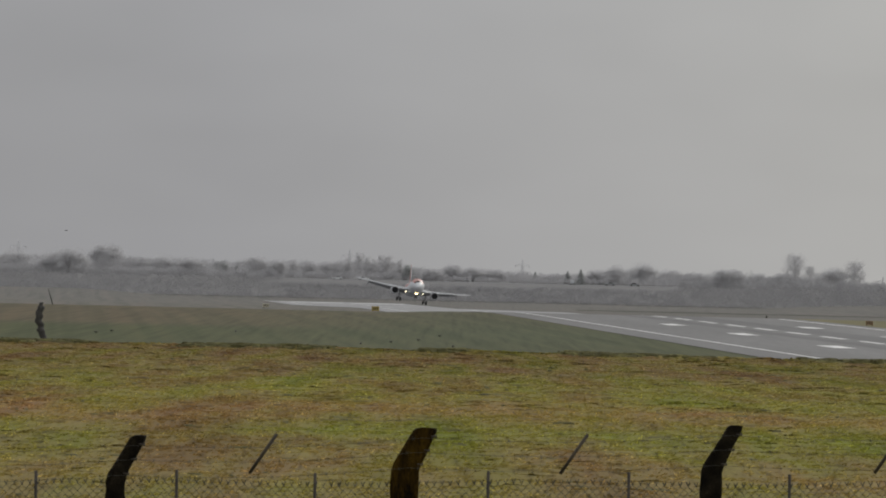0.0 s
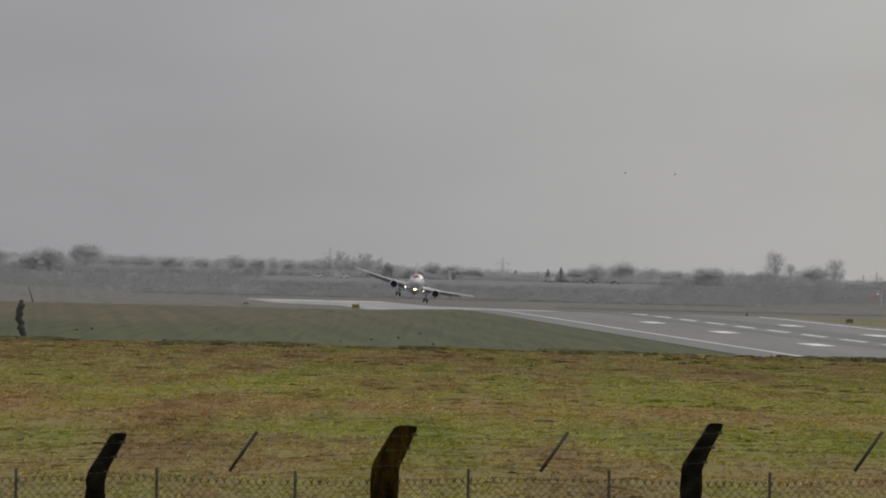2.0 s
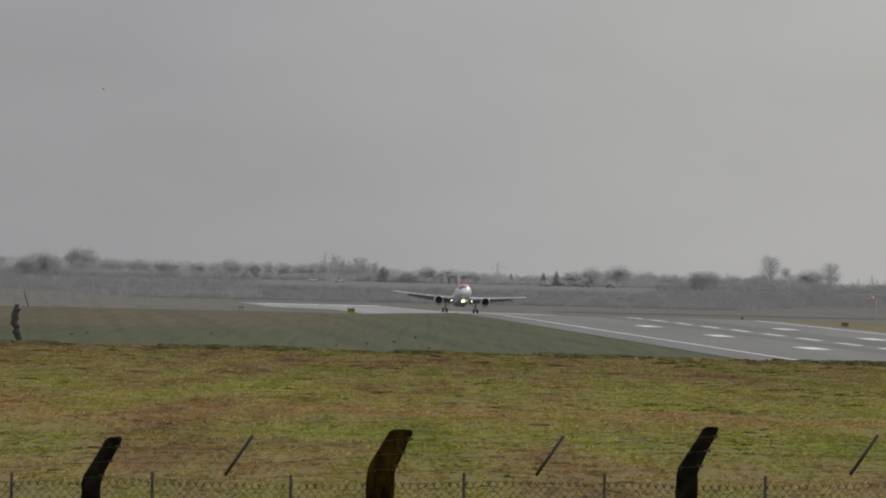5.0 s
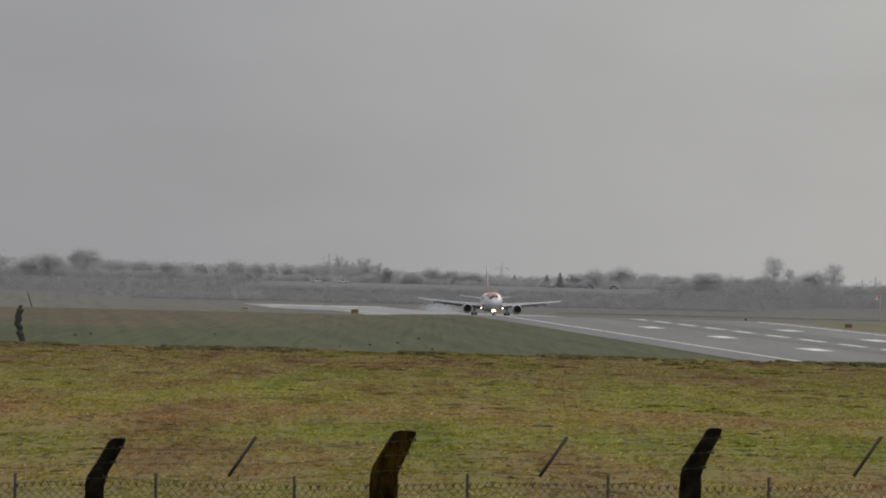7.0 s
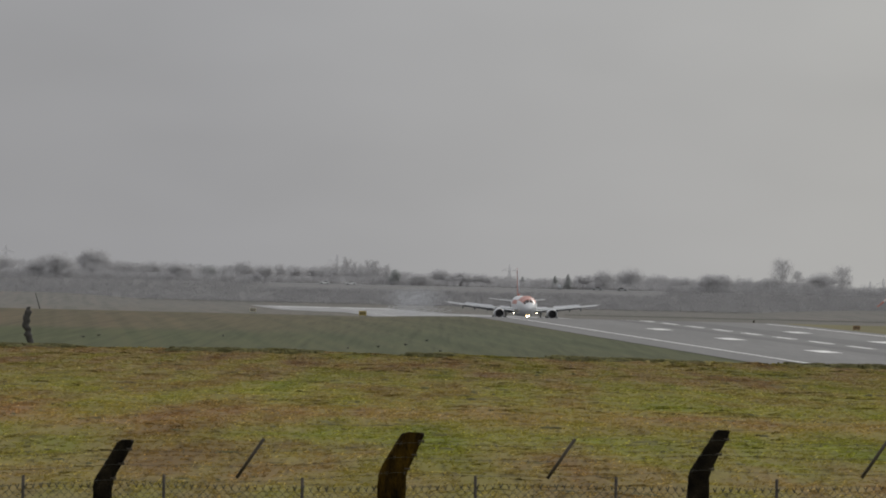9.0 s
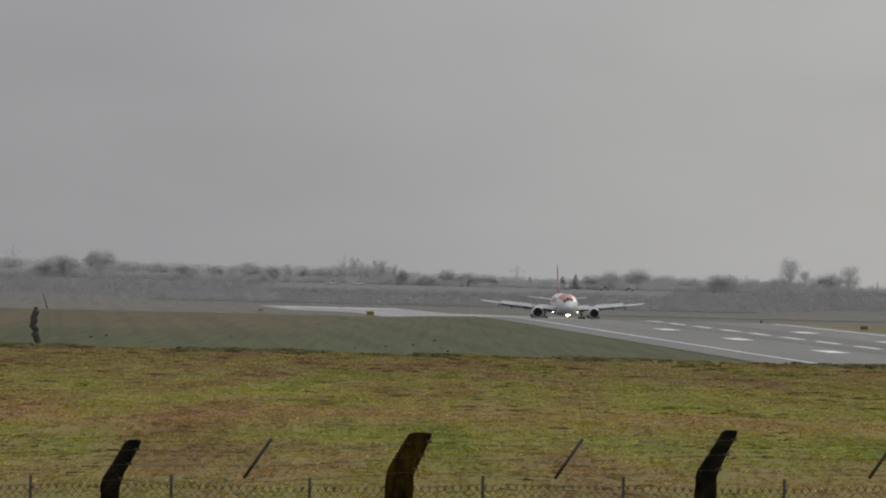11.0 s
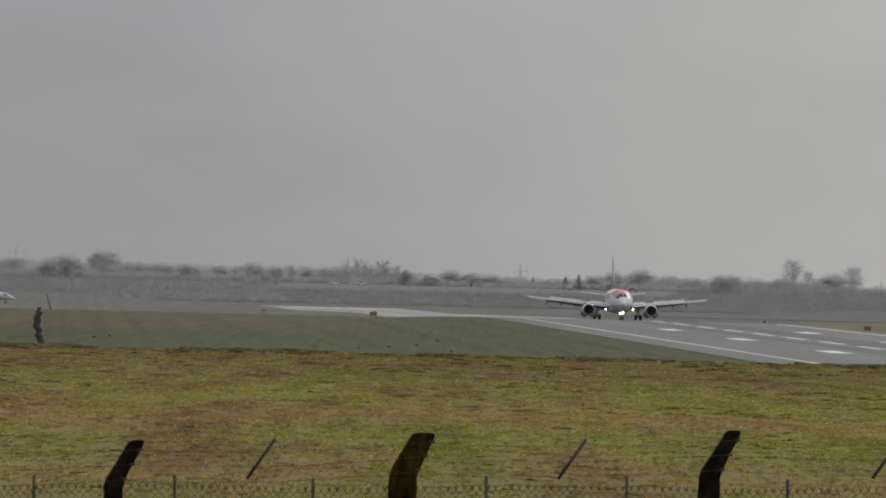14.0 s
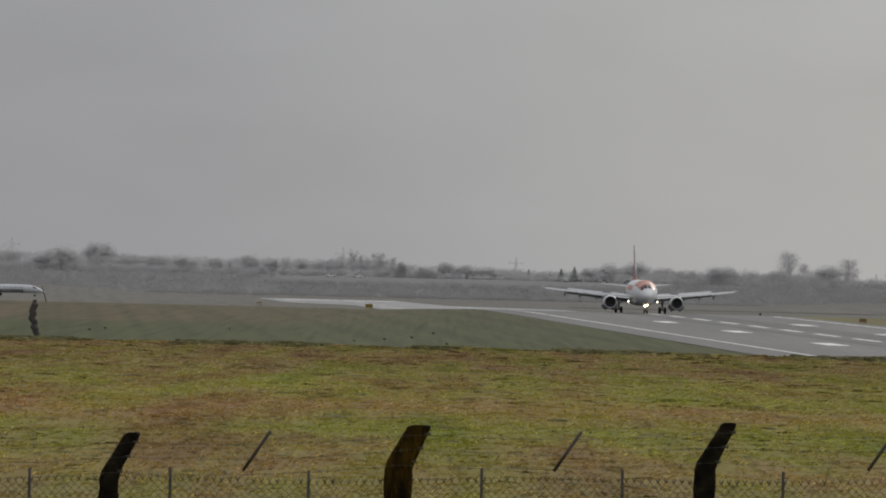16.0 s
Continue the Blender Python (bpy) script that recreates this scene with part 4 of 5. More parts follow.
def make_tree(kind, seed):
    """A winter tree 9.5 high and about 7.8 wide, to be scaled; trunk and forking limbs, and a crown of twigs."""
    rng = np.random.default_rng(seed)
    tree = empty("tree")
    bm = bmesh.new()
    tips, lobes, body = [], [], 0.0
    up = Vector((0, 0, 1))
    if kind in ("broad", "round"):
        dense = kind == "round"
        add_tube(bm, (0, 0, -0.4), (0, 0, 2.4), 0.36, 0.26, 7)
        for i in range(6):
            a = 1.05 * i + rng.uniform(-0.3, 0.3)
            tilt = rng.uniform(0.35, 0.9) if i else 0.1
            way = Vector((math.cos(a) * tilt, math.sin(a) * tilt, 1)).normalized()
            grow(bm, rng, Vector((0, 0, rng.uniform(1.5, 2.4))), way, rng.uniform(2.2, 2.7), 0.15, 3, 0.7, 0.10, tips)
        for i in range(44):  # the rounded body of the crown, down to the low growth round the foot
            a, z = 2.4 * i, 0.5 + 0.175 * i
            r = 3.1 * math.sqrt(max(0.04, 1 - (max(0.0, z - 2.6) / 5.9) ** 2)) * rng.uniform(0.55, 1.0)
            lobes.append((r * math.cos(a), r * math.sin(a), z, rng.uniform(0.9, 1.4)))
        body = 0.6 if dense else 0.42
        twigs, width = (26000, 0.022) if dense else (22000, 0.017)
        upward = 0.35
    elif kind == "poplar":
        add_tube(bm, (0, 0, -0.4), (0, 0, 9.2), 0.22, 0.03, 7)
        for i in range(22):
            z = 1.2 + 0.36 * i
            a = 2.4 * i
            way = Vector((math.cos(a), math.sin(a), 1.7 + rng.uniform(-0.3, 0.6))).normalized()
            grow(bm, rng, Vector((0, 0, z)), way, (2.6 - 0.07 * i) * rng.uniform(0.8, 1.2), 0.07, 1, 0.45, 0.5, tips)
        twigs, width, upward = 6500, 0.019, 1.0
    elif kind == "feather":
        add_tube(bm, (0, 0, -0.4), (0.15, 0, 5.0), 0.26, 0.15, 7)
        add_tube(bm, (0.15, 0, 5.0), (-0.1, 0, 9.3), 0.15, 0.03, 6)
        for i in range(20):
            z = 1.6 + 0.34 * i
            a = 2.4 * i + rng.uniform(-0.3, 0.3)
            way = Vector((math.cos(a), math.sin(a), 0.8 + rng.uniform(-0.1, 0.4))).normalized()
            grow(bm, rng, Vector((0.05, 0, z)), way, (2.5 * math.sin(math.pi * (i + 5) / 27)) * rng.uniform(0.8, 1.15), 0.08, 1, 0.5, 0.2, tips)
        for i in range(34):
            a, z = 2.4 * i, 2.4 + 0.19 * i
            r = 2.2 * math.sin(math.pi * (z - 1.0) / 9.0) ** 0.8 * rng.uniform(0.35, 1.0)
            lobes.append((r * math.cos(a), r * math.sin(a), z, rng.uniform(0.8, 1.15)))
        twigs, width, upward, body = 9500, 0.015, 0.6, 0.6
    elif kind == "conifer":
        add_tube(bm, (0, 0, -0.4), (0, 0, 9.6), 0.35, 0.04, 7)
        for i in range(13):
            z = 1.0 + 0.66 * i
            r = 3.9 * (1 - z / 10.2)
            for k in range(7):
                a = k * 0.9 + i * 1.3
                tip = (r * math.cos(a), r * math.sin(a), z - 0.15 * r)
                add_tube(bm, (0, 0, z), tip, 0.06, 0.02, 4)
                lobes.append((0.85 * tip[0], 0.85 * tip[1], tip[2] + 0.05, 0.14 + 0.12 * r))
                lobes.append((0.4 * tip[0], 0.4 * tip[1], z, 0.12 + 0.14 * r))
        twigs, width, upward = 9000, 0.05, -0.2
    else:  # evergreen shrub-tree
        add_tube(bm, (0, 0, -0.4), (0, 0, 5), 0.4, 0.2, 7)
        for i in range(14):
            a = 2.4 * i
            lobes.append((2.5 * math.cos(a), 2.5 * math.sin(a), rng.uniform(2, 7.0), rng.uniform(1.5, 2.2)))
        lobes.append((0, 0, 7.4, 2.0))
        twigs, width, upward = 14000, 0.05, 0.1
    sprays = [(*p, max(0.25, r)) for p, r in tips]
    if body:
        verts = np.concatenate([twig_mass(rng, lobes, int(twigs * body), 0.42, width, upward), twig_mass(rng, sprays, int(twigs * (1 - body)), 0.42, width, upward)])
    else:
        verts = twig_mass(rng, lobes + sprays, twigs, 0.42, width, upward)
    leafy = kind in ("conifer", "evergreen")
    # bring the grown tree to its nominal height and width
    high = float(np.percentile(verts[:, 2], 99.8))
    half = float(np.percentile(np.abs(verts[:, 0]), 98.5))
    fit_z, fit_x = 9.5 / high, (3.3 if kind == "feather" else 3.9) / half
    verts = verts * np.array([fit_x, fit_x, fit_z])
    for v in bm.verts:
        v.co = (v.co.x * fit_x, v.co.y * fit_x, v.co.z * fit_z)
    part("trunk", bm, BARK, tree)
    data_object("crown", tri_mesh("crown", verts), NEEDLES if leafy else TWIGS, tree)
    return tree


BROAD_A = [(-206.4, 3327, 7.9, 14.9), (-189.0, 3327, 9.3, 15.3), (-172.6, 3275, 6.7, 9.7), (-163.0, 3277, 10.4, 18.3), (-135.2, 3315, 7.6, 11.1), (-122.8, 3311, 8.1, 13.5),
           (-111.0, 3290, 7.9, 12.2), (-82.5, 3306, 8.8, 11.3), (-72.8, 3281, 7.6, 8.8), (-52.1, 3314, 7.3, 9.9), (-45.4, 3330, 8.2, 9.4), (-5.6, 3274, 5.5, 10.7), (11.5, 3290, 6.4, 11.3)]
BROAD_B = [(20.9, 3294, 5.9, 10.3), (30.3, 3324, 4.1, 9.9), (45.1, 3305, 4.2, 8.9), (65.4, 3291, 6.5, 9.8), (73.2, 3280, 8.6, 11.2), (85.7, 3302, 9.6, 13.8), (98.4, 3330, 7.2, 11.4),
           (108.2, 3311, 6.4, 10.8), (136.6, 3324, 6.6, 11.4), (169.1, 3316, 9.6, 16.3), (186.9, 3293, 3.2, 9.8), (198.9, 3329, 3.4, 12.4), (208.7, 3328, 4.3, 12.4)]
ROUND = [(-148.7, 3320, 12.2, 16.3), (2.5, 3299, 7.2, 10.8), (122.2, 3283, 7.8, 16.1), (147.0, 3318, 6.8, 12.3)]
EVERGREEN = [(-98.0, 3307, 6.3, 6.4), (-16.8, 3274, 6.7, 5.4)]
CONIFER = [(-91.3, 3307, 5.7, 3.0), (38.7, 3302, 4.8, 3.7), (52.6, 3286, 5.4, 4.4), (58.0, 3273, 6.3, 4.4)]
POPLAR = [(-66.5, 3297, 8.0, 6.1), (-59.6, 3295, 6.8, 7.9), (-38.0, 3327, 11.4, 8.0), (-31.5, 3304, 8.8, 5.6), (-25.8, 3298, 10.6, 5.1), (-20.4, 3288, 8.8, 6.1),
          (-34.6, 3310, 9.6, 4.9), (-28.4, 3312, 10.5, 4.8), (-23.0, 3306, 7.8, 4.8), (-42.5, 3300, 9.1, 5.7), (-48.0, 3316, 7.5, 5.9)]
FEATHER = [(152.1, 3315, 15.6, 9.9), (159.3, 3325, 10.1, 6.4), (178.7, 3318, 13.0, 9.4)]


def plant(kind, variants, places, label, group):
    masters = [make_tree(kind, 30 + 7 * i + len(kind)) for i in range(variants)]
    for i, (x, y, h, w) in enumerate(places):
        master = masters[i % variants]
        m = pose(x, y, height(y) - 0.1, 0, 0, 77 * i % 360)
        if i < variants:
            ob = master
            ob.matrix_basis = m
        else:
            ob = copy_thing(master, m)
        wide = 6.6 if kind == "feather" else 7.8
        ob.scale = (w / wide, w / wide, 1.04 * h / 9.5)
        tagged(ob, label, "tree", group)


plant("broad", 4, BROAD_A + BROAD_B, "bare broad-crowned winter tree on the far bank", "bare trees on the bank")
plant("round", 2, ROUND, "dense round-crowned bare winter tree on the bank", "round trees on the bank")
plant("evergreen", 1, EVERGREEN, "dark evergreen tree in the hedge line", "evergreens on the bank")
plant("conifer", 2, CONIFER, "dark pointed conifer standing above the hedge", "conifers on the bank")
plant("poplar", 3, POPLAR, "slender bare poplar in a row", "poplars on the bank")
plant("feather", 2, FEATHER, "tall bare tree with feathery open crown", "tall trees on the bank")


def hedge(name, lobe_count, count, place, length, width, material, label):
    """Tangled growth, one mass that nobody could count."""
    rng = np.random.default_rng(len(name))
    lobes = [place(rng) for _ in range(lobe_count)]
    verts = twig_mass(rng, lobes, count, length, width, 0.3)
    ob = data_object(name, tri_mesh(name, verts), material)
    tagged(ob, label, "hedge", kind="stuff")


HEDGE_X = (-250, -150, -100, -60, -20, -8, 10, 25, 45, 60, 75, 95, 110, 125, 145, 165, 182, 250)
HEDGE_H = (7.9, 7.3, 7.0, 7.1, 7.2, 5.2, 5.4, 4.9, 4.0, 4.7, 5.6, 5.6, 5.3, 5.8, 5.2, 5.2, 3.6, 3.3)


def hedge_spot(rng):
    x, y = rng.uniform(-240, 240), rng.uniform(3290, 3338)
    tall = float(np.interp(x, HEDGE_X, HEDGE_H)) + 0.9 * noise.noise((x * 0.10, y * 0.03, 2)) + 0.7 * noise.noise((x * 0.31, 4, 2))
    r = rng.uniform(0.9, 1.8)
    return (x, y, height(y) + 0.3 + max(0.3, tall - 0.8 * r) * rng.random() ** 0.7, r)


def bank_spot(rng):
    x = rng.uniform(-250, 250)
    y = rng.uniform(3190, 3238 if -70 < x < 100 else 3264)
    r = rng.uniform(0.9, 1.9)
    tall = 0.6 + 0.8 * max(0, noise.noise((x * 0.04, y * 0.05, 9)))
    tall += 5.0 * ease(x, 88, 128) * (0.8 + 0.7 * noise.noise((x * 0.09, y * 0.04, 5)))
    tall += 2.0 * ease(-x, 110, 170) * (0.7 + 0.5 * noise.noise((x * 0.07, y * 0.04, 8)))
    return (x, y, height(y) + tall * rng.random() ** 0.8, r)


def low_spot(rng):
    x, y = rng.uniform(-250, 250), rng.uniform(3270, 3300)
    r = rng.uniform(0.7, 1.3)
    return (x, y, height(y) + rng.uniform(0.1, 0.35 * float(np.interp(x, HEDGE_X, HEDGE_H))), r)


hedge("undergrowth", 2400, 130000, low_spot, 0.8, 0.10, DIM_TWIGS, "dense bare undergrowth along the foot of the hedgerow")
hedge("hedgerow", 5200, 320000, hedge_spot, 0.6, 0.055, DIM_TWIGS, "tangled bare hedgerow along the top of the bank")
hedge("bank_scrub", 7000, 330000, bank_spot, 0.6, 0.06, SCRUB, "low scrub covering the far bank, greyed for haze")


# ---- pylons on the skyline ----
def make_pylon(x, y, top, lean=0):
    z0 = height(y)
    h = top - z0
    pylon = empty("pylon", pose(x, y, z0, 0, 0, lean))
    k = h / 32.0
    levels = [0, 0.2, 0.38, 0.53, 0.66, 0.78, 0.9, 1.0]
    half = [2.9, 2.3, 1.7, 1.25, 0.9, 0.7, 0.5, 0.06]
    bm = bmesh.new()
    for a, b, wa, wb in zip(levels, levels[1:], half, half[1:]):
        for sx, sy in ((1, 1), (1, -1), (-1, -1), (-1, 1)):
            add_tube(bm, (sx * wa * k, sy * wa * k, a * h), (sx * wb * k, sy * wb * k, b * h), 0.08, sides=4)
        for s_ in (1, -1):
            add_tube(bm, (-wa * k, s_ * wa * k, a * h), (wb * k, s_ * wb * k, b * h), 0.05, sides=4)
            add_tube(bm, (wa * k, s_ * wa * k, a * h), (-wb * k, s_ * wb * k, b * h), 0.08, sides=4)
    part("tower", bm, PYLON_STEEL, pylon, "", False)
    for lv, reach in ((0.66, 4.6), (0.78, 5.4), (0.9, 4.0)):
        bm = bmesh.new()
        for s_ in (1, -1):
            add_tube(bm, (0, 0, (lv + 0.03) * h), (s_ * reach * k, 0, lv * h), 0.08, sides=4)
            add_tube(bm, (0, 0, (lv - 0.02) * h), (s_ * reach * k, 0, lv * h), 0.08, sides=4)
            add_tube(bm, (s_ * reach * k, 0, lv * h), (s_ * reach * k, 0, lv * h - 1.3), 0.11, sides=5)
        part("cross_arm", bm, PYLON_STEEL, pylon, "", False)
    tagged(pylon, "grey steel lattice power pylon on the hazy skyline", "pylon", "power pylons")


for x, top in ((42.0, 8.8), (-236.9, 13.2), (-53.6, 12.2), (241.5, 4.2), (248.9, 6.0)):
    make_pylon(x, 4200, top, 12)


# ---- parked cars and a van on the bank road ----
def make_car(x, y, paint, rz, van=False):
    car = empty("van" if van else "car", pose(x, y, height(y), 0, 0, rz))
    bm = bmesh.new()
    side = [(-2.2, 0.35), (-2.15, 0.85), (-1.2, 0.95), (1.6, 1.0), (2.15, 0.9), (2.2, 0.35)]
    if van:
        side = [(-2.4, 0.35), (-2.4, 0.95), (-1.5, 1.1), (2.4, 1.1), (2.4, 0.35)]
    loft(bm, [[(px, w, pz) for px, pz in side] for w in (-0.86, 0.86)])
    part("body", bm, paint, car, "", False)
    bm = bmesh.new()
    roof = [(-1.15, 0.95), (-0.45, 1.42), (1.0, 1.46), (1.75, 0.98)] if not van else [(-1.5, 1.08), (-0.9, 1.95), (2.38, 2.0), (2.38, 1.08)]
    loft(bm, [[(px, w, pz) for px, pz in roof] for w in (-0.78, 0.78)])
    cabin = part("cabin", bm, paint, car, "", False)
    for w in (-0.80, 0.80):
        bm = bmesh.new()
        pane = [(-0.9, 1.0), (-0.4, 1.34), (0.9, 1.37), (1.4, 1.02)] if not van else [(-1.2, 1.15), (-0.85, 1.75), (0.0, 1.78), (0.0, 1.15)]
        loft(bm, [[(px, w + d, pz) for px, pz in pane] for d in (-0.01, 0.01)])
        part("window", bm, GLASS_DARK, cabin, "dark side window", False)
    for px in (-1.4, 1.4):
        for w in (-0.78, 0.78):
            bm = bmesh.new()
            add_tube(bm, (px, w - 0.1, 0.32), (px, w + 0.1, 0.32), 0.32, sides=14)
            part("wheel", bm, TYRE, car, "black wheel")
    name = "silver van parked beside the hedge" if van else ("white car parked on the bank road" if paint is CAR_WHITE else "silver car parked on the bank road")
    tagged(car, name, "van" if van else "car", "vehicles parked on the bank")


make_car(-46.7, 3262.5, CAR_WHITE, 4)
make_car(-35.3, 3262.5, CAR_WHITE, 178)
make_car(54.4, 3264, CAR_SILVER, 84, True)
make_car(70.4, 3263.5, CAR_SILVER, 5)
make_car(81.2, 3263, CAR_SILVER, 172)


# ---- runway signs, marker poles and the windsock ----
def make_sign(x, y, w, h, material, label):
    z = height(y) + rise(x, y)
    sign = empty("runway_sign", pose(x, y, z, 0, 0, 6))
    bm = bmesh.new()
    add_box(bm, 0, 0, 0.18 + h / 2, w, 0.22, h, bevel=0.03)
    part("sign_panel", bm, material, sign, "", False)
    for s_ in (1, -1):
        bm = bmesh.new()
        add_tube(bm, (s_ * w * 0.36, 0, -0.1), (s_ * w * 0.36, 0, 0.2), 0.04, sides=8)
        part("sign_leg", bm, RUST, sign)
    bm = bmesh.new()
    for i in range(3):
        add_box(bm, (i - 1) * w * 0.26, -0.116, 0.18 + h * 0.52, w * 0.14, 0.012, h * 0.5)
    part("sign_marking", bm, RUST, sign, "dark worn marking", False)
    tagged(sign, label, "sign", "runway signs")


make_sign(-12.9, 1400, 1.4, 0.85, SIGN_YELLOW, "small faded yellow runway sign on short legs")
make_sign(-42.6, 1800, 1.5, 0.8, SIGN_FADED, "small weathered olive runway sign on short legs")
make_sign(67.3, 1205, 1.2, 0.65, SIGN_BROWN, "low brown runway sign on short legs")
make_sign(59.0, 1395, 0.3, 0.4, RUST, "small dark marker board beside the runway")


def make_windsock(x, y):
    z = height(y) + rise(x, y)
    sock = empty("windsock", pose(x, y, z))
    bm = bmesh.new()
    add_tube(bm, (0, 0, -0.2), (0, 0, 8.6), 0.09, 0.05, 8)
    part("mast", bm, PYLON_STEEL, sock, "thin grey mast")
    n = 5
    for i in range(n):
        bm = bmesh.new()
        a = Vector((-0.1, 0, 8.4)).lerp(Vector((-3.7, -0.4, 5.45)), i / n)
        b = Vector((-0.1, 0, 8.4)).lerp(Vector((-3.7, -0.4, 5.45)), (i + 1) / n)
        add_tube(bm, a, b, 0.34 - 0.035 * i, 0.305 - 0.035 * i, 14, caps=False)
        part("sock_band", bm, SOCK_WHITE if i == 1 else SOCK_RED, sock, "white fabric band" if i == 1 else "red fabric band")
    tagged(sock, "red and white windsock streaming from a mast", "windsock")


make_windsock(149.9, 2500)


def make_stump(x, y, h):
    """A dark rotten post, bent and ragged, just behind the field's brow."""
    bm = bmesh.new()
    z0 = EYE - 6.6
    rings = []
    n = 30
    for i in range(n + 1):
        f = i / n
        cx = 0.11 * math.sin(f * 6.5 + 0.4) + 0.09 * noise.noise((f * 9, 2, 0)) + (0.24 * (1 - f) ** 4)
        r = 0.23 + 0.06 * noise.noise((f * 12, 5, 1)) + 0.14 * max(0, 0.25 - f)
        if f > 0.93:
            r *= 0.6
        rings.append([(x + cx + r * math.cos(a) * (1 + 0.2 * math.sin(3 * a + i)), y + r * math.sin(a), z0 + f * h) for a in [k * math.pi / 5 for k in range(10)]])
    loft(bm, rings)
    tagged(mesh_object("old_post", bm, STUMP), "bent dark rotten wooden post in the grass", "post")


make_stump(-26.95, 506, 3.0)
bm = bmesh.new()
add_tube(bm, (-75.0, 1450, height(1450) - 0.2), (-75.9, 1450, height(1450) + 2.75), 0.10, 0.07, 8)
tagged(mesh_object("marker_pole", bm, STUMP), "thin leaning marker pole in the far grass", "pole")


# ---- birds ----
def make_crow(x, y, rz, walking=True):
    crow = empty("crow", pose(x, y, height(y) + rise(x, y), 0, 0, rz))
    bm = bmesh.new()
    loft(bm, [[(px, r * math.cos(a), 0.22 + up + r * 0.9 * math.sin(a)) for a in [k * math.pi / 5 for k in range(10)]] for px, r, up in
              ((-0.30, 0.02, 0.02), (-0.18, 0.05, 0.02), (-0.05, 0.10, 0), (0.08, 0.10, 0.02), (0.15, 0.06, 0.08), (0.20, 0.055, 0.12), (0.25, 0.02, 0.11), (0.31, 0.008, 0.10))])
    part("body", bm, FEATHERS, crow)
    for s_ in (1, -1):
        bm = bmesh.new()
        add_tube(bm, (0.02, 0.04 * s_, 0.16), (0.04, 0.04 * s_, -0.02), 0.012, sides=5)
        part("leg", bm, FEATHERS, crow)
        bm = bmesh.new()
        loft(bm, [[(px, s_ * (0.095 + d), 0.25 + z) for d, z in ((0, 0.05), (0.02, 0), (0, -0.06))] for px in (-0.24, 0.0, 0.10)])
        part("wing", bm, FEATHERS, crow, "", False)
    crow.scale = (0.8, 0.8, 0.8)
    tagged(crow, "black crow feeding on the airfield grass", "bird", "crows on the grass")
    return crow


CROWS = [(-38.6, 880, 20), (-39.6, 862, 200), (-24.9, 905, 90), (-5.9, 835, 30), (-3.0, 858, 160), (-0.6, 905, 10), (0.9, 805, 240), (-9.0, 815, 75)]
crows = [make_crow(*c) for c in CROWS]


def make_gull():
    bird = empty("flying_bird")
    bm = bmesh.new()
    loft(bm, [[(px, r * math.cos(a), r * math.sin(a)) for a in [k * math.pi / 4 for k in range(8)]] for px, r in ((-0.22, 0.02), (-0.1, 0.06), (0.08, 0.065), (0.18, 0.04), (0.25, 0.01))])
    part("body", bm, FEATHERS, bird)
    for s_ in (1, -1):
        bm = bmesh.new()
        loft(bm, [[(c, s_ * w, z), (c + ch, s_ * w, z), (c + ch / 2, s_ * w, z + 0.015)] for w, c, ch, z in ((0.04, -0.08, 0.18, 0.02), (0.22, -0.06, 0.16, 0.09), (0.42, -0.13, 0.10, 0.05))])
        part("wing", bm, FEATHERS, bird, "", False)
    bird.scale = (0.55, 0.55, 0.55)
    tagged(bird, "small dark bird blown across the grey sky", "bird", "birds in the sky")
    return bird


gulls = [make_gull() for _ in range(3)]


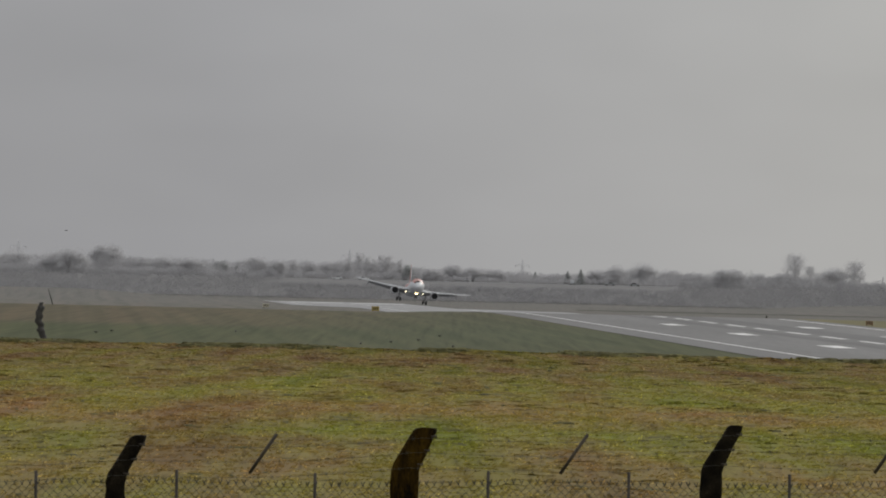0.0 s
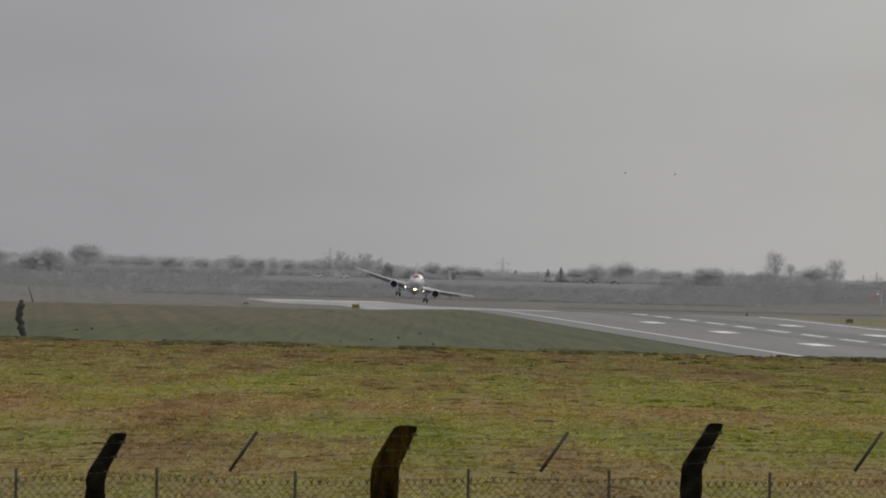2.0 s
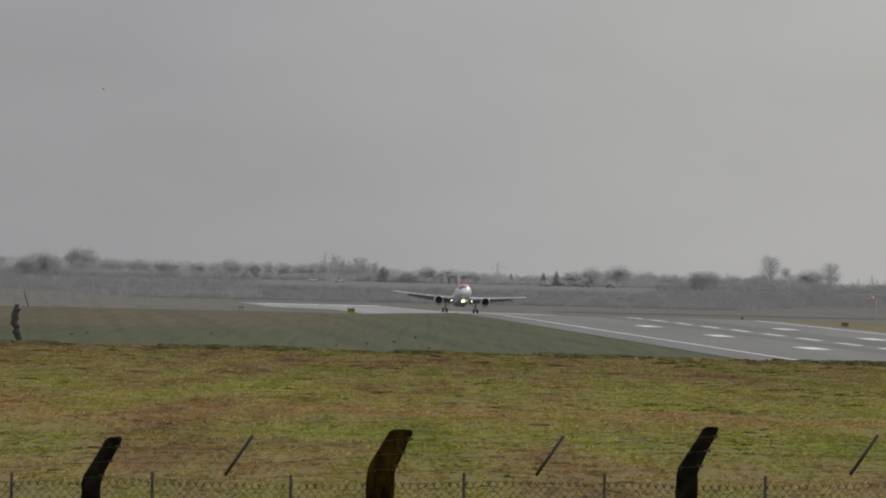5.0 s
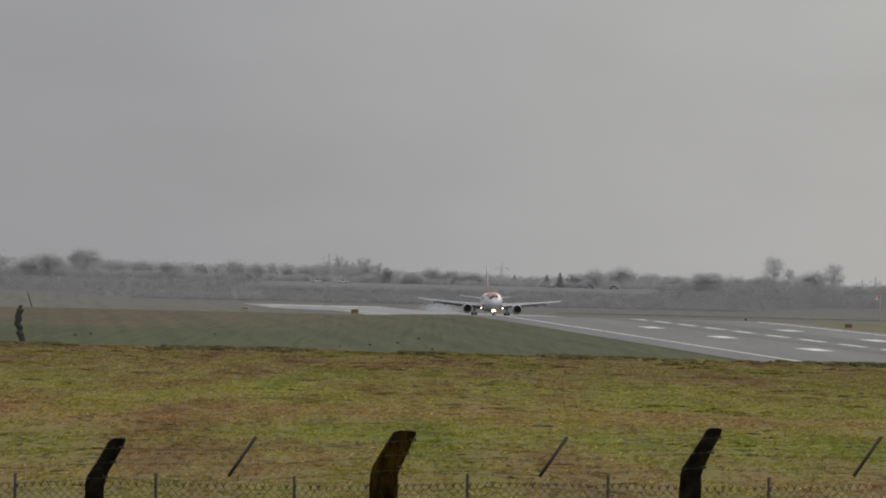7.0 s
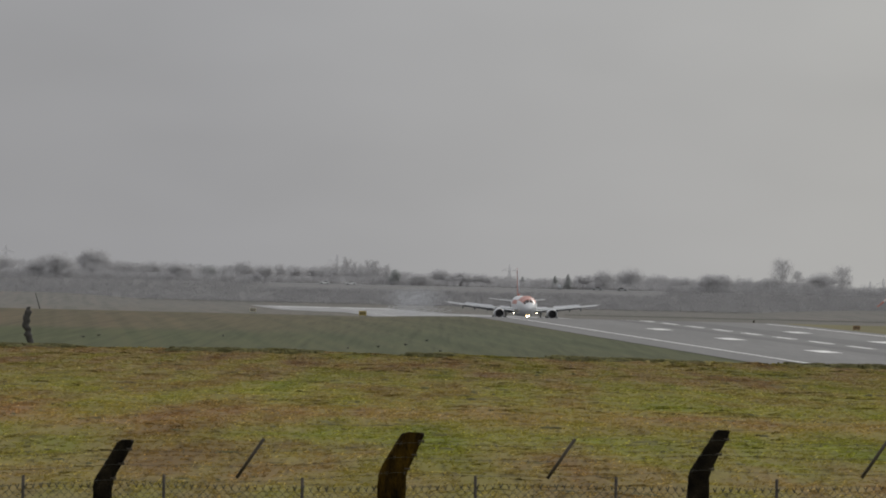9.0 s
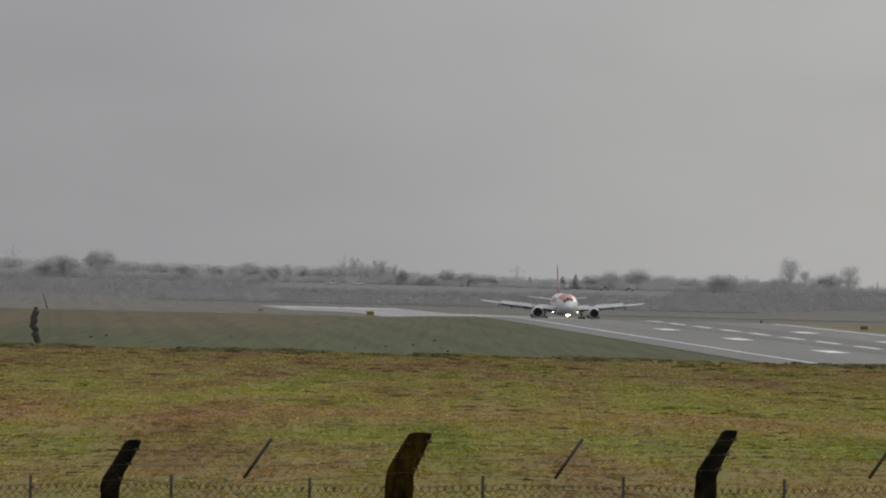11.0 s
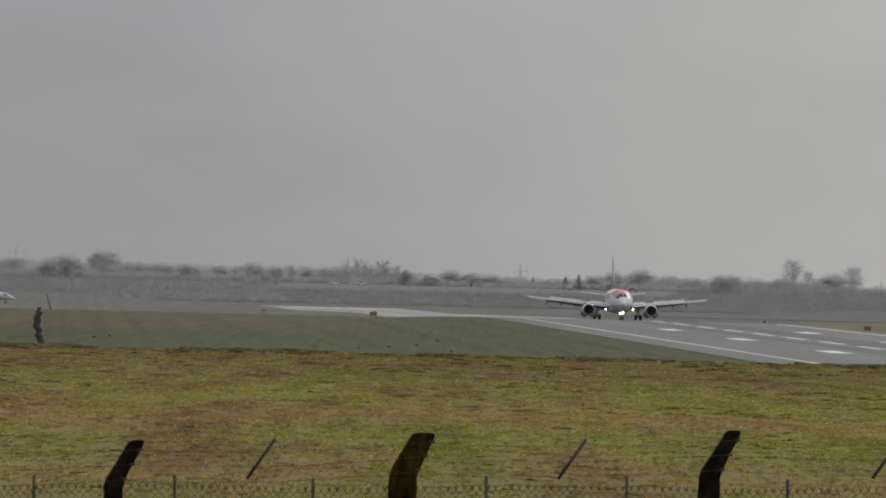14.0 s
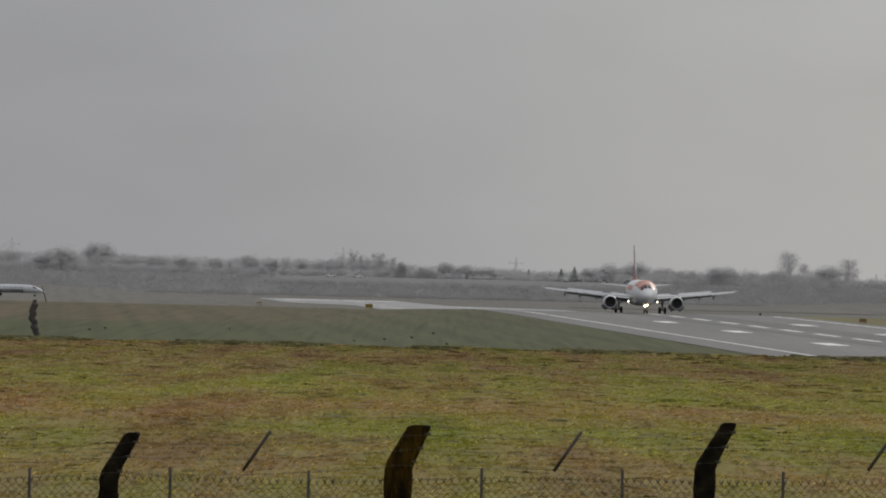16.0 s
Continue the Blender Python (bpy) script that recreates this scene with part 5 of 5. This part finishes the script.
# ---- a second jet that taxies behind the rise: nose towards +x ----
def make_taxi_jet():
    jet = empty("taxiing_jet")
    bm = bmesh.new()
    stations = ((0.0, 1.55, 0.05), (-0.6, 1.66, 0.34), (-1.6, 1.90, 0.68), (-2.9, 2.18, 1.00), (-4.6, 2.38, 1.26), (-7.0, 2.44, 1.36), (-21, 2.44, 1.36), (-25, 2.8, 0.9), (-28, 3.2, 0.3))
    loft(bm, [[(px, r * math.cos(a), zc + r * math.sin(a)) for a in [k * math.pi / 12 for k in range(24)]] for px, zc, r in stations])
    body = part("fuselage", bm, BELLY_GREY, jet, "white fuselage with drooped nose")
    bm = bmesh.new()
    loft(bm, [[(px, -(r + 0.015) * math.cos(radians(a)), 2.44 + (r + 0.015) * math.sin(radians(a))) for a in (-85, -60, -38, -20, -8)] for px, r in ((-7.0, 1.36), (-13, 1.36), (-21, 1.36))], False, False, wrap=False)
    part("cheat_line", bm, GEAR_GREY, body, "dark grey lower fuselage band", False)
    bm = bmesh.new()
    loft(bm, [[(px, -(r + 0.02) * math.cos(radians(a)), zc + (r + 0.02) * math.sin(radians(a))) for a in (22, 36, 50)] for px, zc, r in ((-2.7, 2.14, 0.95), (-3.4, 2.24, 1.08), (-4.1, 2.32, 1.19))], False, False, wrap=False)
    part("cockpit_window", bm, GLASS_DARK, body, "dark cockpit window", False)
    for i in range(12):
        bm = bmesh.new()
        add_box(bm, -7.5 - 1.0 * i, -1.32, 2.8, 0.28, 0.06, 0.38, bevel=0.02)
        part("cabin_window", bm, GLASS_DARK, body, "", False)
    for s_ in (1, -1):
        bm = bmesh.new()
        loft(bm, [[(px, s_ * w, z), (px - c * 0.4, s_ * w, z + 0.2), (px - c, s_ * w, z), (px - c * 0.5, s_ * w, z - 0.1)] for w, px, c, z in ((0.8, -11, 5.0, 1.4), (5, -13.5, 3.0, 1.8), (10, -16.5, 1.4, 2.3))])
        part("wing", bm, WING_GREY, jet, "grey wing", False)
        bm = bmesh.new()
        loft(bm, [[(px, s_ * 2.3 + r * math.cos(a), 3.2 + r * math.sin(a)) for a in [k * math.pi / 8 for k in range(16)]] for px, r in ((-20, 0.55), (-20.5, 0.7), (-23, 0.7), (-24.2, 0.4))])
        part("engine", bm, WHITE_PAINT, jet, "tail-mounted engine")
        bm = bmesh.new()
        add_tube(bm, (-14.6, s_ * 1.9, 0.4), (-14.6, s_ * 1.7, 1.5), 0.12, sides=8)
        gear = part("main_gear", bm, GEAR_GREY, jet)
        bm = bmesh.new()
        add_tube(bm, (-14.6, s_ * 1.9 - 0.15, 0.45), (-14.6, s_ * 1.9 + 0.15, 0.45), 0.45, sides=16)
        part("wheel", bm, TYRE, gear, "black wheel")
    bm = bmesh.new()
    add_tube(bm, (-3.4, 0, 0.3), (-3.4, 0, 1.6), 0.08, sides=8)
    gear = part("nose_gear", bm, GEAR_GREY, jet)
    bm = bmesh.new()
    add_tube(bm, (-3.4, -0.2, 0.3), (-3.4, 0.2, 0.3), 0.3, sides=14)
    part("wheel", bm, TYRE, gear, "black wheel")
    bm = bmesh.new()
    loft(bm, [[(px, 0.12, z), (px - c * 0.5, 0.16, z), (px - c, 0.02, z), (px - c, -0.02, z), (px - c * 0.5, -0.16, z), (px, -0.12, z)] for px, c, z in ((-22.5, 5, 3.4), (-25.5, 3.2, 6.9))])
    part("tail_fin", bm, WHITE_PAINT, jet, "white tail fin", False)
    bm = bmesh.new()
    loft(bm, [[(px, w, 6.95), (px - c, w, 6.95), (px - c / 2, w, 7.1)] for w, px, c in ((-4.2, -28, 1.4), (0, -25.6, 2.6), (4.2, -28, 1.4))])
    part("tailplane", bm, WHITE_PAINT, jet, "", False)
    tagged(jet, "white regional jet taxiing behind the grass rise", "airplane")
    return jet


taxi_jet = make_taxi_jet()


# ---- tyre smoke: drifting flecks of vapour, in pieces that spread apart ----
def make_puff(seed, spread, count):
    rng = np.random.default_rng(seed)
    c = rng.normal(size=(count, 3)) * np.array(spread)
    a, b = rng.normal(size=(count, 3)) * 0.03, rng.normal(size=(count, 3)) * 0.03
    verts = np.stack([c, c + a, c + b], 1).reshape(-1, 3)
    ob = data_object("tyre_smoke", tri_mesh("tyre_smoke", verts), MIST)
    return tagged(ob, "thin white tyre smoke drifting off the wet runway", "smoke", "puffs of tyre smoke")


puffs = [make_puff(k, (1.9, 4.0, 0.75), 4200) for k in range(12)]


# ---- everything that moves ----
def motions():
    walk(plane, [
        (0, pose(-9.77, 2176.2, -3.64, -4.0, 8.0, 5.5)),
        (0.5, pose(-8.90, 2144.7, -3.44, -4.0, 7.5, 4.5)),
        (1, pose(-7.55, 2113.5, -3.10, -4.0, 9.8, 3.5)),
        (1.5, pose(-6.03, 2082.5, -2.54, -4.0, 13.2, 2.0)),
        (2, pose(-3.84, 2051.8, -2.45, -4.5, 12.3, 2.0)),
        (2.5, pose(-1.83, 2021.3, -2.34, -5.0, 7.8, 2.0)),
        (3, pose(0.25, 1991.1, -2.72, -5.3, 4.0, 2.0)),
        (3.5, pose(2.48, 1961.1, -2.78, -5.6, 3.3, 1.5)),
        (4, pose(4.77, 1931.5, -2.82, -5.9, 4.0, 2.5)),
        (4.2, pose(5.72, 1919.7, -2.96, -5.8, 3.6, 2.6)),
        (6.3, pose(13.91, 1798.6, -3.87, -3.0, 0.0, 3.2)),
        (6.5, pose(14.12, 1787.4, -3.84, -2.2, 0.0, 3.2)),
        (7, pose(15.26, 1759.4, -3.79, -0.8, 0.0, 3.3)),
        (7.5, pose(16.30, 1731.8, -3.76, 0.0, 0.0, 3.8)),
        (8, pose(17.34, 1704.5, -3.74, 0.0, 0.0, 4.0)),
        (8.5, pose(18.53, 1677.4, -3.71, 0.0, 0.0, 4.3)),
        (9, pose(19.67, 1650.8, -3.60, 0.0, 0.0, 4.5)),
        (11.5, pose(26.41, 1522.2, -2.22, 0.0, 0.0, 4.0)),
        (12, pose(27.67, 1497.5, -1.91, 0.0, 0.0, 4.0)),
        (12.5, pose(28.92, 1473.2, -1.63, 0.0, 0.0, 3.7)),
        (13, pose(30.15, 1449.2, -1.36, 0.0, 0.0, 3.2)),
        (13.5, pose(31.16, 1425.6, -1.11, 0.0, 0.0, 2.9)),
        (14, pose(32.14, 1402.3, -0.89, 0.0, 0.0, 2.5)),
        (14.5, pose(32.89, 1379.4, -0.70, 0.0, 0.0, 2.3)),
        (15, pose(33.65, 1356.9, -0.52, 0.0, 0.0, 2.6)),
        (15.5, pose(34.10, 1334.7, -0.36, 0.0, 0.0, 2.9)),
        (16, pose(34.82, 1313.0, -0.27, 0.0, 0.0, 3.1)),
    ])
    # in flight the wings flex upwards and the main legs hang at full stroke
    for ob, s_ in flexing:
        root = pose(0, 0, 2.9)
        walk(ob, [(t, root @ pose(0, 0, 0, 0, -s_ * a, 0) @ root.inverted()) for t, a in ((0, 1.5), (4.2, 1.5), (6.3, 0.8), (7.5, 0), (16, 0))])
    for ob in oleos:
        walk(ob, [(t, pose(0, 0, z)) for t, z in ((0, -0.5), (4.2, -0.5), (5.8, -0.5), (6.3, -0.1), (7, 0), (16, 0))])
    for ob, hinge in spoilers:
        walk(ob, [(t, pose(*hinge[:3], a, *hinge[3:])) for t, a in ((0, 0), (6.4, 0), (7.0, 8), (7.6, 34), (8.2, 36), (16, 36))])
    for ob, m in reverser_doors:
        walk(ob, [(t, m @ pose(0, 0, 0, a)) for t, a in ((0, 0), (7.2, 0), (8.3, -26), (16, -26))])
    # the second jet rolls at a taxiing pace
    for_jet = [(t, pose(-130.9 + 5.5 * (t - 15.5), 2470, height(2470))) for t in (0, 8, 12, 14, 16)]
    walk(taxi_jet, for_jet)
    # smoke bursts from under the wheels at touchdown, then the crosswind takes it
    for k, ob in enumerate(puffs):
        y = 1806 - 3.0 * k
        x0, z0 = 3.0 + 0.5 * k, height(y) + 0.2
        born = 6.1 + 0.06 * k
        sink = pose(x0 + 1, y, z0 - 7)
        drift, lift = -(0.7 + 0.60 * k), 0.25 + 0.28 * ((k * 5) % 7)
        rows = [(0, sink), (born - 0.12, sink), (born, pose(x0, y, z0))]
        for t in (7.0, 8.0, 9.0):
            d = t - born
            rows.append((t, pose(x0 + drift * d, y + 3 * (k - 6) * d, z0 + 0.4 + lift * d, 0, 0, 6 * d)))
        # it thins out over the wet grass and settles
        rows.append((10.5, pose(x0 + drift * 8, y + 14 * (k - 6), z0 - 0.6, 0, 0, 25)))
        for t in (12.0, 16.0):
            rows.append((t, pose(x0 + drift * 12, y + 16 * (k - 6), z0 - 7, 0, 0, 25)))
        walk(ob, rows)
    # small birds blown across the sky
    flights = (
        [(0, (-35.1, 700, 10.7)), (0.2, (-39.8, 700, 10.3)), (4, (-125, 720, 9)), (16, (-360, 780, 12))],
        [(0, (59.5, 700, 17.5)), (1.1, (37.6, 700, 17.6)), (1.5, (29.0, 700, 16.9)), (4, (-26, 690, 19)), (16, (-290, 650, 30))],
        [(0, (62.8, 700, 17.0)), (1.1, (40.1, 700, 17.9)), (1.7, (27.9, 700, 16.9)), (3.1, (5.9, 700, 18.9)), (4.0, (-10.7, 700, 21.5)), (6.5, (-58, 705, 27)), (16, (-240, 720, 40))],
    )
    for ob, rows in zip(gulls, flights):
        walk(ob, [(t, pose(*p, 0, 0, 178)) for t, p in rows])


motions()
